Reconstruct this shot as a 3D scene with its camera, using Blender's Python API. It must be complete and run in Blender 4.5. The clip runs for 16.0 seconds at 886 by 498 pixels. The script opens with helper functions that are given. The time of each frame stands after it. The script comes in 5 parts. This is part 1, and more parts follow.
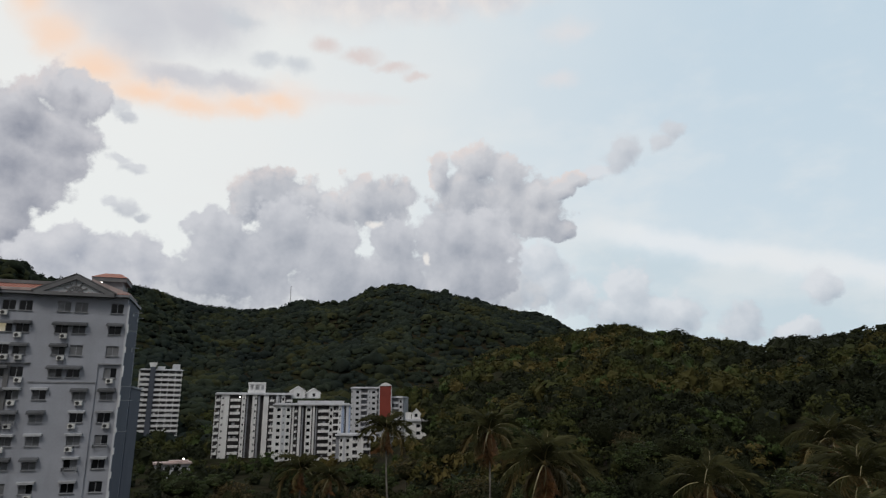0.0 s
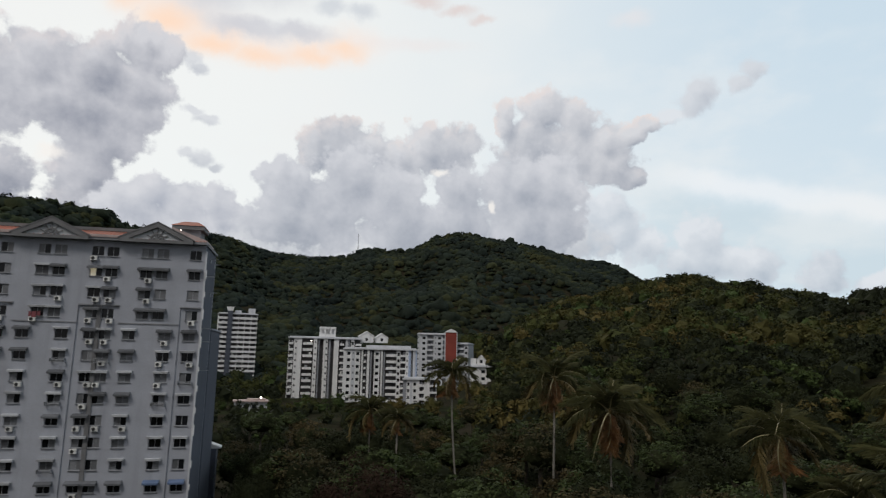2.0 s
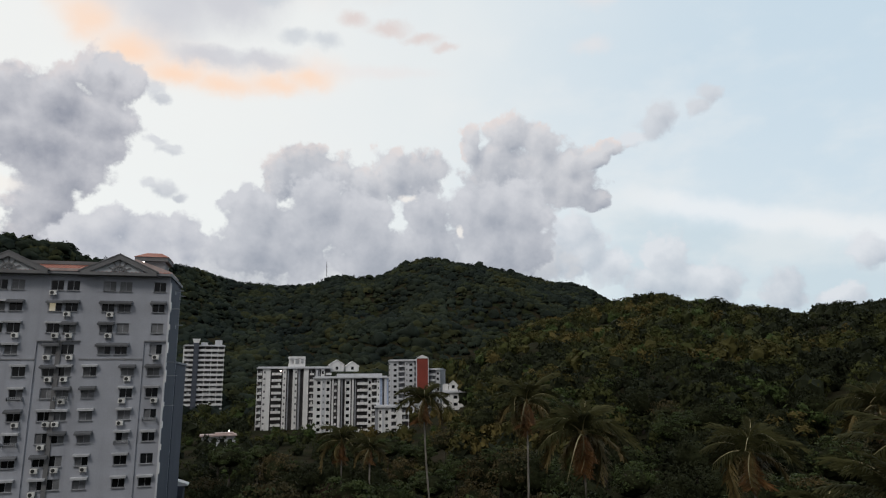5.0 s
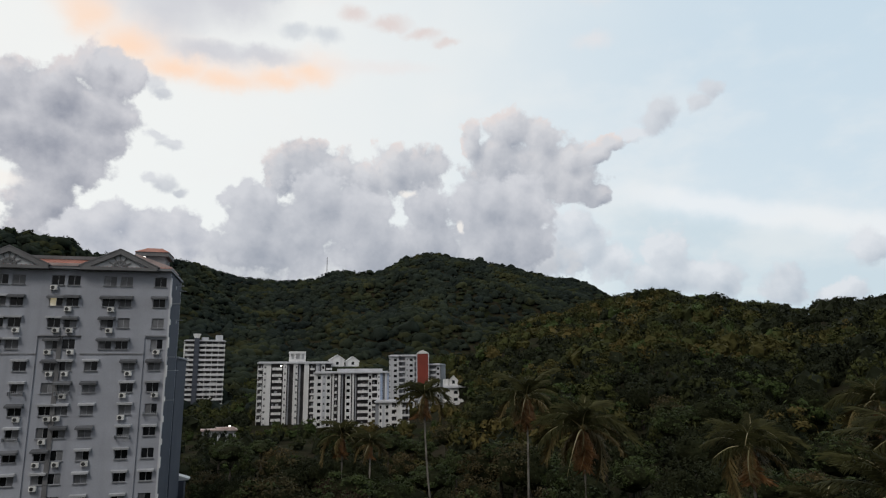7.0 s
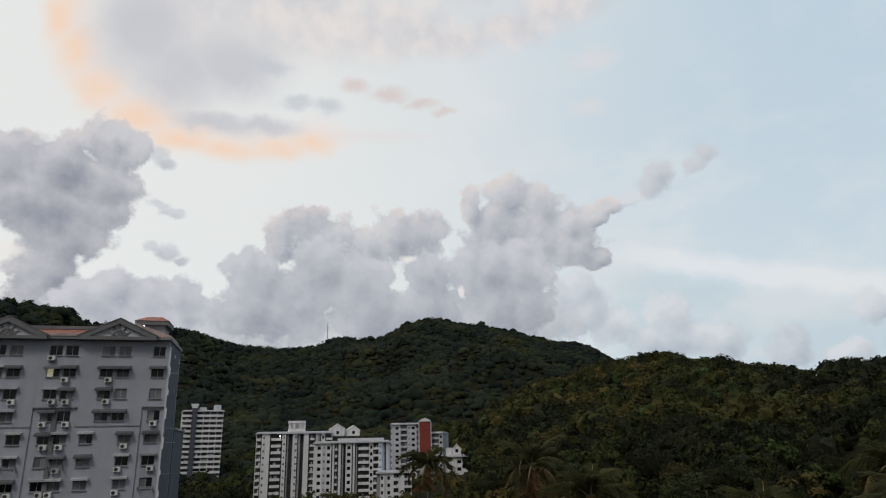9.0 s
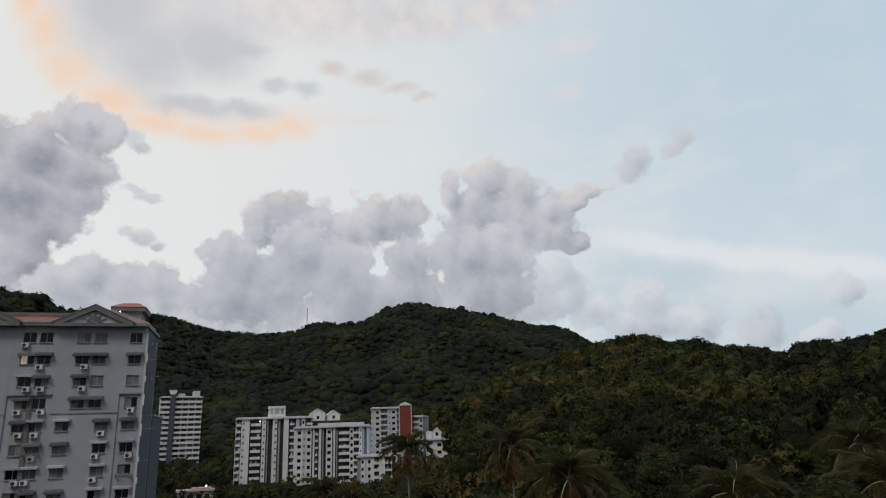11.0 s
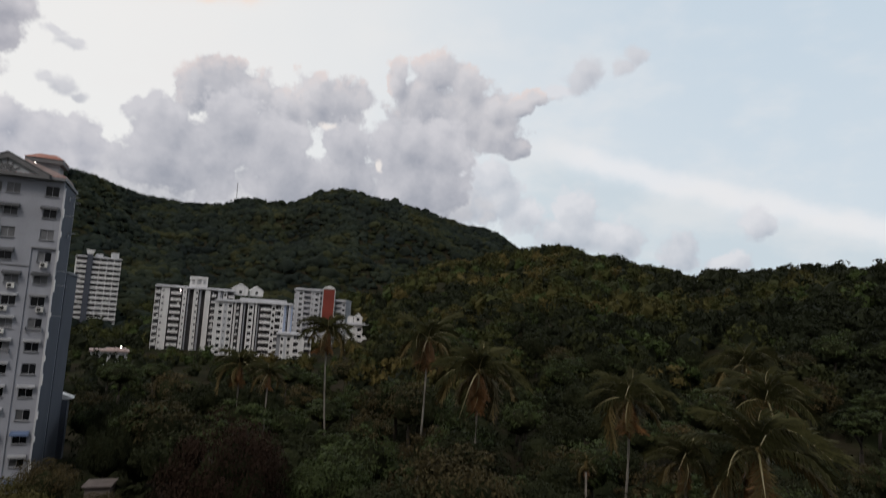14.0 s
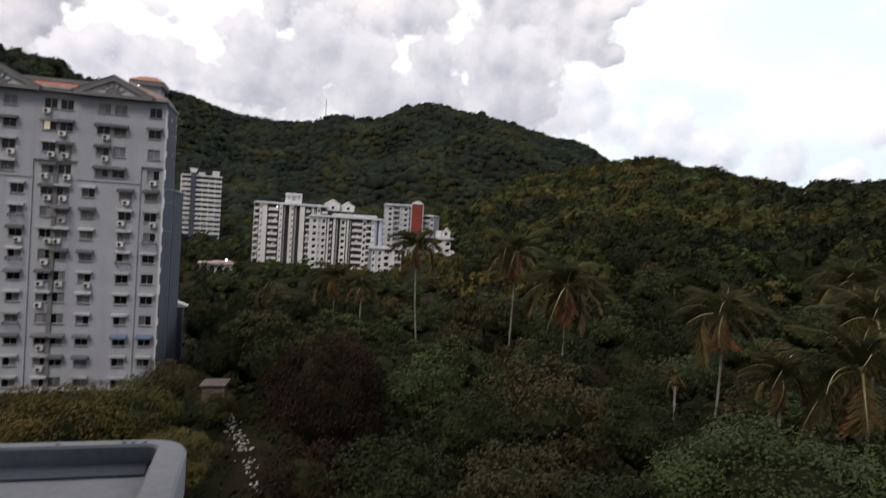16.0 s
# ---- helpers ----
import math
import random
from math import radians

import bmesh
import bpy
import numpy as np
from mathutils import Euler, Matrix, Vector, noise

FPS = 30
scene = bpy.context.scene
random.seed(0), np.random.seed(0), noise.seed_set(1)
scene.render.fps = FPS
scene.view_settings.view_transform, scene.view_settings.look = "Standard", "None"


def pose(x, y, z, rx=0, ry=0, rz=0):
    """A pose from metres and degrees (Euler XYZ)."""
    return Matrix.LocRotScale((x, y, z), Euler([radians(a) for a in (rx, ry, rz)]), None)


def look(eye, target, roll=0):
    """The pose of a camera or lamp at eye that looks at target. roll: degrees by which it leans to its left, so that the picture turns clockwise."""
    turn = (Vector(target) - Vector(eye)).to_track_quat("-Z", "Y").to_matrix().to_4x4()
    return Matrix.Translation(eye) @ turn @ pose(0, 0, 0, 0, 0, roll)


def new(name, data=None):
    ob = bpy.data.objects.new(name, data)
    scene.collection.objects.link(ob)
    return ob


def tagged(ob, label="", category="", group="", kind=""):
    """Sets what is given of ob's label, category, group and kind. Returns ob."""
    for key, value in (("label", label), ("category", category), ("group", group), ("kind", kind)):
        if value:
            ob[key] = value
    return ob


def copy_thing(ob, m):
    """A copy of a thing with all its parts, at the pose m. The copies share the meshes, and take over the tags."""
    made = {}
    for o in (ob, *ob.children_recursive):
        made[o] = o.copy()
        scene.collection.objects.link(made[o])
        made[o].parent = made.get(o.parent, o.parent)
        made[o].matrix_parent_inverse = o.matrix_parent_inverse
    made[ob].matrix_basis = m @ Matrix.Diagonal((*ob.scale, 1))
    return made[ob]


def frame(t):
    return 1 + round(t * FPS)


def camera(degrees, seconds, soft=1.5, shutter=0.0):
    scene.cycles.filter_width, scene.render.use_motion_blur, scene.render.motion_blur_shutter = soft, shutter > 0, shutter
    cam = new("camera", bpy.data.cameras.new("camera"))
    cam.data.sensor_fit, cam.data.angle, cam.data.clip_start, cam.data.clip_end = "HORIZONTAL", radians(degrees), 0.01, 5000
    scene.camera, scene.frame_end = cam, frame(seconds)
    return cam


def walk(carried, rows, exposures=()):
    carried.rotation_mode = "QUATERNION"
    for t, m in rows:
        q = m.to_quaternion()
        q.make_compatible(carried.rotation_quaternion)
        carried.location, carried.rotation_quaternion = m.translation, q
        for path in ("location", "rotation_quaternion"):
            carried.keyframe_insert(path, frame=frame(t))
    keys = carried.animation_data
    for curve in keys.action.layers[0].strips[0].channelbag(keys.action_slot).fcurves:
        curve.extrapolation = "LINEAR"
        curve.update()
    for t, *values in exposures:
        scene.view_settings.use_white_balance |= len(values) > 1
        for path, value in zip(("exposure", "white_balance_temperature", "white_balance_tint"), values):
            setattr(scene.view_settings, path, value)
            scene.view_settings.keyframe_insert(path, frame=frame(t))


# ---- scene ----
cam = camera(68.0, 16.0, soft=1.15, shutter=0.5)
PATH = [
    (0.0, pose(0, 0, 24, 104.38, 0.12, -0.72)),
    (0.5, pose(0, 0, 24, 103.30, -0.11, 0.54)),
    (1.0, pose(0, 0, 24, 102.31, -0.04, 0.31)),
    (1.5, pose(0, 0, 24, 101.47, -0.28, 0.41)),
    (2.0, pose(0, 0, 24, 99.83, -1.10, 4.83)),
    (2.5, pose(0, 0, 24, 100.45, 0.44, 5.10)),
    (3.0, pose(0, 0, 24, 100.64, 1.78, 4.41)),
    (3.5, pose(0, 0, 24, 101.72, 0.41, 3.27)),
    (4.0, pose(0, 0, 24, 102.05, 0.95, 2.62)),
    (6.5, pose(0, 0, 24, 101.89, 0.39, 2.13)),
    (7.0, pose(0, 0, 24, 101.63, 0.66, 2.45)),
    (7.5, pose(0, 0, 24, 102.56, 2.12, 3.32)),
    (8.0, pose(0, 0, 24, 104.81, 3.04, 4.60)),
    (8.5, pose(0, 0, 24, 107.31, 1.77, 3.53)),
    (11.0, pose(0, 0, 24, 105.89, 2.00, 1.04)),
    (11.5, pose(0, 0, 24, 104.17, 1.96, 1.08)),
    (12.0, pose(0, 0, 24, 102.28, 1.22, -0.56)),
    (12.5, pose(0, 0, 24, 101.60, -0.12, -1.83)),
    (13.0, pose(0, 0, 24, 99.99, -1.07, -2.35)),
    (13.5, pose(0, 0, 24, 99.75, -2.68, -5.20)),
    (14.0, pose(0, 0, 24, 96.74, -3.46, -5.81)),
    (14.5, pose(0, 0, 24, 91.68, -2.37, -4.27)),
    (15.0, pose(0, 0, 24, 91.55, -3.02, -4.22)),
    (15.5, pose(0, 0, 24, 92.16, -2.77, -1.24)),
    (16.0, pose(0, 0, 24, 88.85, -3.48, 1.81)),
]
EXPOSURES = [(0.0, -0.06), (1.0, 0.0), (3.0, 0.05), (3.5, 0.0), (6.5, 0.03), (7.5, 0.03), (8.0, -0.11), (8.5, -0.12), (11.0, -0.15), (12.0, -0.05), (13.5, 0.0), (14.0, -0.05), (14.5, 0.43), (15.0, 0.58), (15.5, 0.5), (16.0, 0.5)]
EXPOSURES = [(t, e, 6500 + 260 * min(max(t - 13.5, 0), 1.0), 10 + 6 * min(max(t - 13.5, 0), 1.0)) for t, e in EXPOSURES]
walk(cam, PATH, EXPOSURES)


# ---- sky: pale dusk sky, cumulus banks and a warm high veil ----
world = bpy.data.worlds.new("dusk_sky")
scene.world = world
world.use_nodes = True
wt = world.node_tree
wt.nodes.clear()


def wlink(a, b):
    wt.links.new(a, b)


def wmath(op, a, b=None, c=None, clamp=False):
    n = wt.nodes.new("ShaderNodeMath")
    n.operation = op
    n.use_clamp = clamp
    for i, v in enumerate((a, b, c)):
        if v is None:
            continue
        if isinstance(v, (int, float)):
            n.inputs[i].default_value = v
        else:
            wlink(v, n.inputs[i])
    return n.outputs[0]


def wvec(op, a, b):
    n = wt.nodes.new("ShaderNodeVectorMath")
    n.operation = op
    for i, v in enumerate((a, b)):
        if v is None:
            continue
        if isinstance(v, tuple):
            n.inputs[i].default_value = v
        else:
            wlink(v, n.inputs[i])
    return n


def wstep(v, lo, hi):
    n = wt.nodes.new("ShaderNodeMapRange")
    n.interpolation_type = "SMOOTHSTEP"
    n.inputs["From Min"].default_value, n.inputs["From Max"].default_value = lo, hi
    wlink(v, n.inputs["Value"])
    return n.outputs["Result"]


def wmix(fac, a, b):
    n = wt.nodes.new("ShaderNodeMix")
    n.data_type = "RGBA"
    if isinstance(fac, (int, float)):
        n.inputs[0].default_value = fac
    else:
        wlink(fac, n.inputs[0])
    for i, v in ((6, a), (7, b)):
        if isinstance(v, tuple):
            n.inputs[i].default_value = (*v, 1)
        else:
            wlink(v, n.inputs[i])
    return n.outputs[2]


def wnoise(vec, scale, detail=4, rough=0.55):
    n = wt.nodes.new("ShaderNodeTexNoise")
    n.inputs["Scale"].default_value = scale
    n.inputs["Detail"].default_value = detail
    n.inputs["Roughness"].default_value = rough
    wlink(vec, n.inputs["Vector"])
    return n


ray = wt.nodes.new("ShaderNodeTexCoord").outputs["Generated"]
sep = wt.nodes.new("ShaderNodeSeparateXYZ")
wlink(ray, sep.inputs[0])
RAD = 180 / math.pi
azim = wmath("MULTIPLY", wmath("ARCTAN2", wmath("MULTIPLY", sep.outputs[0], -1), sep.outputs[1]), RAD)
elev = wmath("MULTIPLY", wmath("ARCSINE", sep.outputs[2]), RAD)
comb = wt.nodes.new("ShaderNodeCombineXYZ")
wlink(azim, comb.inputs[0])
wlink(elev, comb.inputs[1])
DEG = comb.outputs[0]


def warped(scale, amount, detail, base):
    n = wnoise(base, scale, detail, 0.6)
    off = wvec("SUBTRACT", n.outputs["Color"], (0.5, 0.5, 0.5)).outputs[0]
    off = wvec("MULTIPLY", off, (amount, amount, 0)).outputs[0]
    return wvec("ADD", base, off).outputs[0]


STRETCH = wvec("MULTIPLY", DEG, (0.55, 1.0, 1.0)).outputs[0]
WISP = warped(0.45, 1.8, 6, DEG)


def cloud(blobs, where):
    """The greatest of soft ellipses (azimuth, elevation, half width, half height in degrees): above 0 inside."""
    field = None
    for a, e, w, h in blobs:
        d = wvec("SUBTRACT", where, (a, e, 0)).outputs[0]
        d = wvec("MULTIPLY", d, (1 / w, 1 / h, 0)).outputs[0]
        n = wt.nodes.new("ShaderNodeVectorMath")
        n.operation = "LENGTH"
        wlink(d, n.inputs[0])
        g = wmath("SUBTRACT", 1.0, n.outputs["Value"])
        field = g if field is None else wmath("SMOOTH_MAX", field, g, 0.25)
    return field


# clear sky: warm white towards the sunset, pale blue to the other side
fine = wnoise(DEG, 0.35, 5, 0.6).outputs["Fac"]
broad = wnoise(DEG, 0.06, 3, 0.5).outputs["Fac"]
side = wstep(wmath("ADD", azim, wmath("MULTIPLY", wmath("SUBTRACT", broad, 0.5), 22)), -34, 22)
sky_colour = wmix(side, (0.55, 0.67, 0.765), (0.83, 0.84, 0.825))
nishita = wt.nodes.new("ShaderNodeTexSky")
nishita.sky_type = "NISHITA"
nishita.sun_disc = False
nishita.sun_elevation = radians(4)
nishita.sun_rotation = radians(-62)
low = wstep(elev, 30, 6)
sky_colour = wmix(wmath("MULTIPLY", low, 0.35), sky_colour, (0.72, 0.78, 0.82))
add = wt.nodes.new("ShaderNodeMix")
add.data_type, add.blend_type = "RGBA", "ADD"
add.inputs[0].default_value = 0.02
wlink(sky_colour, add.inputs[6])
wlink(nishita.outputs[0], add.inputs[7])
sky_colour = add.outputs[2]

# bright streak low over the far ridge
slant = wmath("SUBTRACT", elev, wmath("ADD", wmath("MULTIPLY", azim, 0.27), 19.6))
slant = wmath("ADD", slant, wmath("MULTIPLY", wmath("SUBTRACT", fine, 0.5), 1.6))
streak = wmath("MULTIPLY", wstep(wmath("ABSOLUTE", slant), 1.5, 0.2), wstep(azim, -11.5, -18))
sky_colour = wmix(wmath("MULTIPLY", streak, 0.65), sky_colour, (0.86, 0.88, 0.90))
under = wmath("MULTIPLY", wstep(slant, -0.4, -2.2), wstep(azim, -9, -15))
sky_colour = wmix(wmath("MULTIPLY", under, 0.7), sky_colour, (0.56, 0.67, 0.735))

# high veil: a lavender smear with a hooked, glowing lower edge
veil_noise = wnoise(STRETCH, 0.16, 5, 0.55).outputs["Fac"]
veil_fine = wnoise(WISP, 0.3, 5, 0.5).outputs["Fac"]
torn = wmath("ADD", wmath("MULTIPLY", wmath("SUBTRACT", veil_noise, 0.5), 1.5), wmath("MULTIPLY", wmath("SUBTRACT", veil_fine, 0.5), 0.6))


def veil(under, blobs, colour, lo, hi, strength, tear):
    inside = wmath("ADD", cloud(blobs, WISP), wmath("MULTIPLY", torn, tear))
    return wmix(wmath("MULTIPLY", wstep(inside, lo, hi), strength), under, colour)


HOOK = [(36.4, 32.4, 1.4, 2.0), (35.0, 30.2, 1.6, 2.0), (33.0, 28.0, 2.2, 1.6), (29.6, 26.4, 3.0, 1.4), (26.0, 25.4, 3.2, 1.1), (21.8, 25.0, 3.4, 0.9), (17.6, 25.5, 3.0, 0.9), (14.4, 26.2, 2.2, 0.9)]
sheet = wmix(wstep(veil_fine, 0.3, 0.7), (0.66, 0.655, 0.69), (0.85, 0.79, 0.76))
sky_colour = veil(sky_colour, [(26, 39, 12, 6), (16, 36.4, 9, 3.6), (7, 35.8, 8, 2.6), (1.5, 34.8, 5, 1.6), (-5.0, 35.6, 5, 1.6), (-10, 36.8, 5, 1.6), (0, 42, 22, 4.5)], sheet, -0.5, 0.6, 0.85, 0.6)
sky_colour = veil(sky_colour, [(a - 0.6, e + 0.6, w * 1.2, h * 1.5) for a, e, w, h in HOOK], (0.92, 0.78, 0.70), -0.6, 0.9, 0.7, 0.25)
sky_colour = veil(sky_colour, [(30.0, 33.0, 4.6, 4.2), (26.6, 30.4, 4.4, 3.4), (22.0, 31.6, 5.2, 2.8), (23.0, 27.0, 4.4, 0.9), (19.0, 27.2, 3.4, 0.8)], (0.585, 0.595, 0.645), -0.45, 0.8, 0.85, 0.45)
sky_colour = veil(sky_colour, HOOK, (0.98, 0.70, 0.52), -0.35, 1.0, 0.8, 0.3)
sky_colour = veil(sky_colour, [(15.8, 29.4, 1.9, 0.8), (13.0, 29.3, 2.2, 0.9), (18.5, 32.2, 2.6, 0.9)], (0.60, 0.635, 0.68), -0.1, 0.8, 0.8, 0.4)
sky_colour = veil(sky_colour, [(10.6, 31.2, 2.0, 0.9), (7.2, 30.5, 2.6, 0.9), (4.0, 29.7, 2.4, 0.7), (1.8, 29.0, 1.6, 0.5)], (0.72, 0.62, 0.60), -0.1, 0.9, 0.8, 0.4)
sky_colour = veil(sky_colour, [(-11.8, 28.3, 2.0, 0.9), (-12.9, 32.2, 2.6, 1.0), (8, 27.0, 6, 0.7)], (0.82, 0.76, 0.75), -0.4, 1.0, 0.5, 0.5)
haze = wmath("MULTIPLY", wstep(veil_noise, 0.44, 0.68), wstep(elev, 44, 12))
sky_colour = wmix(wmath("MULTIPLY", haze, 0.45), sky_colour, (0.84, 0.85, 0.845))

# cumulus banks: a billowing field, lit from the west by its own slope
TOWARDS = wvec("ADD", DEG, (0.6, 0.85, 0.0)).outputs[0]


def billows(base):
    """The place bent by turbulence, and the swelling of the cloud there."""
    bent = warped(0.5, 1.5, 7, base)
    vor = wt.nodes.new("ShaderNodeTexVoronoi")
    vor.voronoi_dimensions, vor.feature = "2D", "SMOOTH_F1"
    vor.inputs["Scale"].default_value = 0.5
    vor.inputs["Detail"].default_value = 3.0
    vor.inputs["Roughness"].default_value = 0.5
    vor.inputs["Smoothness"].default_value = 0.5
    wlink(bent, vor.inputs["Vector"])
    swell = wmath("MULTIPLY", wmath("SUBTRACT", 0.5, vor.outputs["Distance"]), 0.42)
    fray = wmath("MULTIPLY", wmath("SUBTRACT", wnoise(base, 0.6, 8, 0.6).outputs["Fac"], 0.5), 0.85)
    return bent, wmath("ADD", swell, fray)


HERE, NEXT = billows(DEG), billows(TOWARDS)
patchy = wmath("SUBTRACT", wnoise(DEG, 0.16, 4, 0.5).outputs["Fac"], 0.5)


def bank(under, blobs, dark, light, solid=1.0, soft=0.27, relief=0.62, warm=0.0, floor_el=13.0):
    grown = [(a, e, w * 1.22, h * 1.22) for a, e, w, h in blobs]
    here, there = (wmath("ADD", wmath("ADD", cloud(grown, bent), swell), 0.17) for bent, swell in (HERE, NEXT))
    slope = wmath("MULTIPLY", wmath("SUBTRACT", here, there), relief)
    lit = wmath("ADD", wmath("ADD", slope, 0.56), wmath("MULTIPLY", patchy, 1.5))
    lit = wmath("SUBTRACT", lit, wmath("MULTIPLY", wstep(here, 0.35, 1.2), 0.26))
    lit = wmath("ADD", lit, wmath("MULTIPLY", wmath("SUBTRACT", elev, floor_el), 0.035), clamp=True)
    body = wmix(lit, dark, light)
    if warm:
        rim = wmath("MULTIPLY", wstep(here, 0.75, 0.05), wstep(slope, 0.05, 0.45))
        body = wmix(wmath("MULTIPLY", rim, warm), body, (0.88, 0.74, 0.68))
    return wmix(wmath("MULTIPLY", wstep(here, -0.03, soft), solid), under, body)


GREY, PALE = (0.35, 0.38, 0.44), (0.655, 0.665, 0.695)
sky_colour = bank(sky_colour, [(-7.4, 12.2, 2.0, 2.6), (-9.4, 13.4, 1.6, 1.4), (-14.6, 20.4, 1.4, 0.6), (-8.0, 10.6, 2.6, 1.6), (-10.5, 11.3, 1.9, 1.9), (-11.8, 10.2, 2.0, 1.7), (-16.8, 10.4, 1.8, 2.2), (-17.2, 8.6, 3.6, 1.5), (-20.6, 8.3, 1.8, 1.7),
                               (-25.4, 7.2, 1.4, 1.5), (-29, 6.3, 1.7, 0.9), (-31.0, 9.6, 1.2, 1.4)], (0.42, 0.48, 0.555), (0.72, 0.75, 0.79), 0.9, 0.42, floor_el=9.5)
sky_colour = bank(sky_colour, [(27.0, 19.9, 0.9, 0.4), (25.8, 19.4, 1.1, 0.45), (27.3, 16.5, 0.8, 0.45), (26.1, 16.2, 1.1, 0.7), (24.9, 15.7, 0.7, 0.4), (27.6, 23.9, 0.9, 0.6), (26.7, 23.2, 0.7, 0.5), (-16.4, 21.1, 1.2, 1.0), (-17.4, 22.1, 1.2, 1.3), (-20.4, 22.5, 0.9, 0.8), (-21.4, 23.3, 1.0, 0.7)],
                  (0.45, 0.48, 0.54), (0.64, 0.66, 0.70), 0.8, 0.6, floor_el=20.0)
sky_colour = bank(sky_colour, [(38.6, 21.4, 3.0, 2.0), (34.8, 22.0, 2.8, 1.9), (31.2, 24.0, 2.3, 1.9), (29.8, 24.0, 1.5, 1.3), (31.8, 21.0, 2.7, 2.3), (36.5, 19.0, 4.0, 2.3), (43, 19.0, 5.0, 3.5),
                               (32.2, 18.6, 2.7, 2.1), (34.0, 16.4, 2.5, 2.3), (34.4, 14.0, 2.1, 2.1), (34.0, 11.9, 2.9, 1.7), (41, 12.5, 3.0, 2.0)], (0.28, 0.30, 0.36), (0.63, 0.635, 0.67), warm=0.4, floor_el=17.0)
sky_colour = bank(sky_colour, [(31.0, 11.9, 2.7, 1.8), (30.0, 13.0, 1.6, 1.3), (27.2, 12.0, 2.5, 1.7), (25.0, 12.8, 1.7, 1.4), (24.0, 11.5, 1.6, 1.3), (21.6, 10.6, 2.2, 1.5), (27, 10.4, 5.0, 1.5)],
                  (0.38, 0.41, 0.48), (0.66, 0.67, 0.705), floor_el=11.5)
sky_colour = bank(sky_colour, [(14, 9.6, 8, 2.2), (4, 10.8, 8, 2.0), (-4, 10.2, 5, 2.0), (20, 9.4, 5, 1.8)], (0.47, 0.50, 0.55), (0.67, 0.685, 0.71), 0.9, 0.6, floor_el=10.0)
sky_colour = bank(sky_colour, [(16.4, 18.0, 1.9, 2.0), (14.4, 18.7, 2.0, 1.8), (12.0, 18.2, 1.9, 1.7), (6.8, 18.5, 2.3, 1.9), (4.2, 18.5, 2.1, 1.9), (9.3, 17.0, 2.1, 1.9), (-0.4, 21.0, 0.9, 1.5),
                               (-3.8, 21.5, 1.8, 1.8), (-6.9, 20.5, 1.9, 1.8), (-3.0, 18.6, 2.9, 2.5), (-7.3, 17.6, 2.9, 2.3), (-9.8, 17.0, 2.0, 1.6), (-9.4, 18.7, 1.5, 1.2),
                               (-11.3, 19.3, 1.4, 1.0), (-12.9, 19.9, 1.2, 0.7), (-11.4, 15.8, 1.0, 0.8)], GREY, PALE, warm=0.55, floor_el=17.5)
sky_colour = bank(sky_colour, [(18.9, 14.8, 2.3, 2.1), (19.0, 11.8, 2.9, 2.3), (15.2, 12.6, 3.1, 3.1), (13.4, 15.6, 2.5, 2.5), (9.9, 14.5, 2.7, 2.5), (3.8, 14.7, 2.0, 2.2), (3.4, 12.0, 2.7, 2.3),
                               (-1.5, 15.0, 2.9, 2.7), (-4.6, 15.0, 2.7, 2.5), (-2.0, 11.7, 3.1, 2.5), (-5.0, 12.2, 2.1, 2.1), (9.0, 11.8, 3.7, 2.5), (6, 11, 4.0, 2.0)], GREY, (0.625, 0.64, 0.68), floor_el=13.5)
gaps = wmath("ADD", cloud([(5.3, 16.4, 1.2, 0.7), (0.8, 13.4, 0.45, 0.9), (37.2, 15.2, 1.9, 1.0)], HERE[0]), HERE[1])
sky_colour = wmix(wmath("MULTIPLY", wstep(gaps, 0.05, 0.7), 0.8), sky_colour, (0.90, 0.87, 0.83))

# the sky dims overhead and towards the east behind the camera
overhead = wstep(elev, 40, 72)
behind = wstep(sep.outputs[1], 0.2, -0.7)
sky_colour = wmix(wmath("MULTIPLY", overhead, 0.85), sky_colour, (0.23, 0.235, 0.25))
sky_colour = wmix(wmath("MULTIPLY", behind, 0.9), sky_colour, (0.24, 0.24, 0.25))

back = wt.nodes.new("ShaderNodeBackground")
back.inputs["Strength"].default_value = 1.0
wlink(sky_colour, back.inputs["Color"])
wlink(back.outputs[0], wt.nodes.new("ShaderNodeOutputWorld").inputs[0])
world.cycles.sampling_method = "MANUAL"
world.cycles.sample_map_resolution = 512

# weak, very wide light from behind the camera, added to brighten facades and crown tops
sun = new("sun", bpy.data.lights.new("sun", "SUN"))
sun.data.energy, sun.data.angle, sun.data.color = 1.15, radians(20), (1.0, 0.95, 0.88)
sun.matrix_world = look((0, 0, 0), (0.3, 0.8, -1.0))


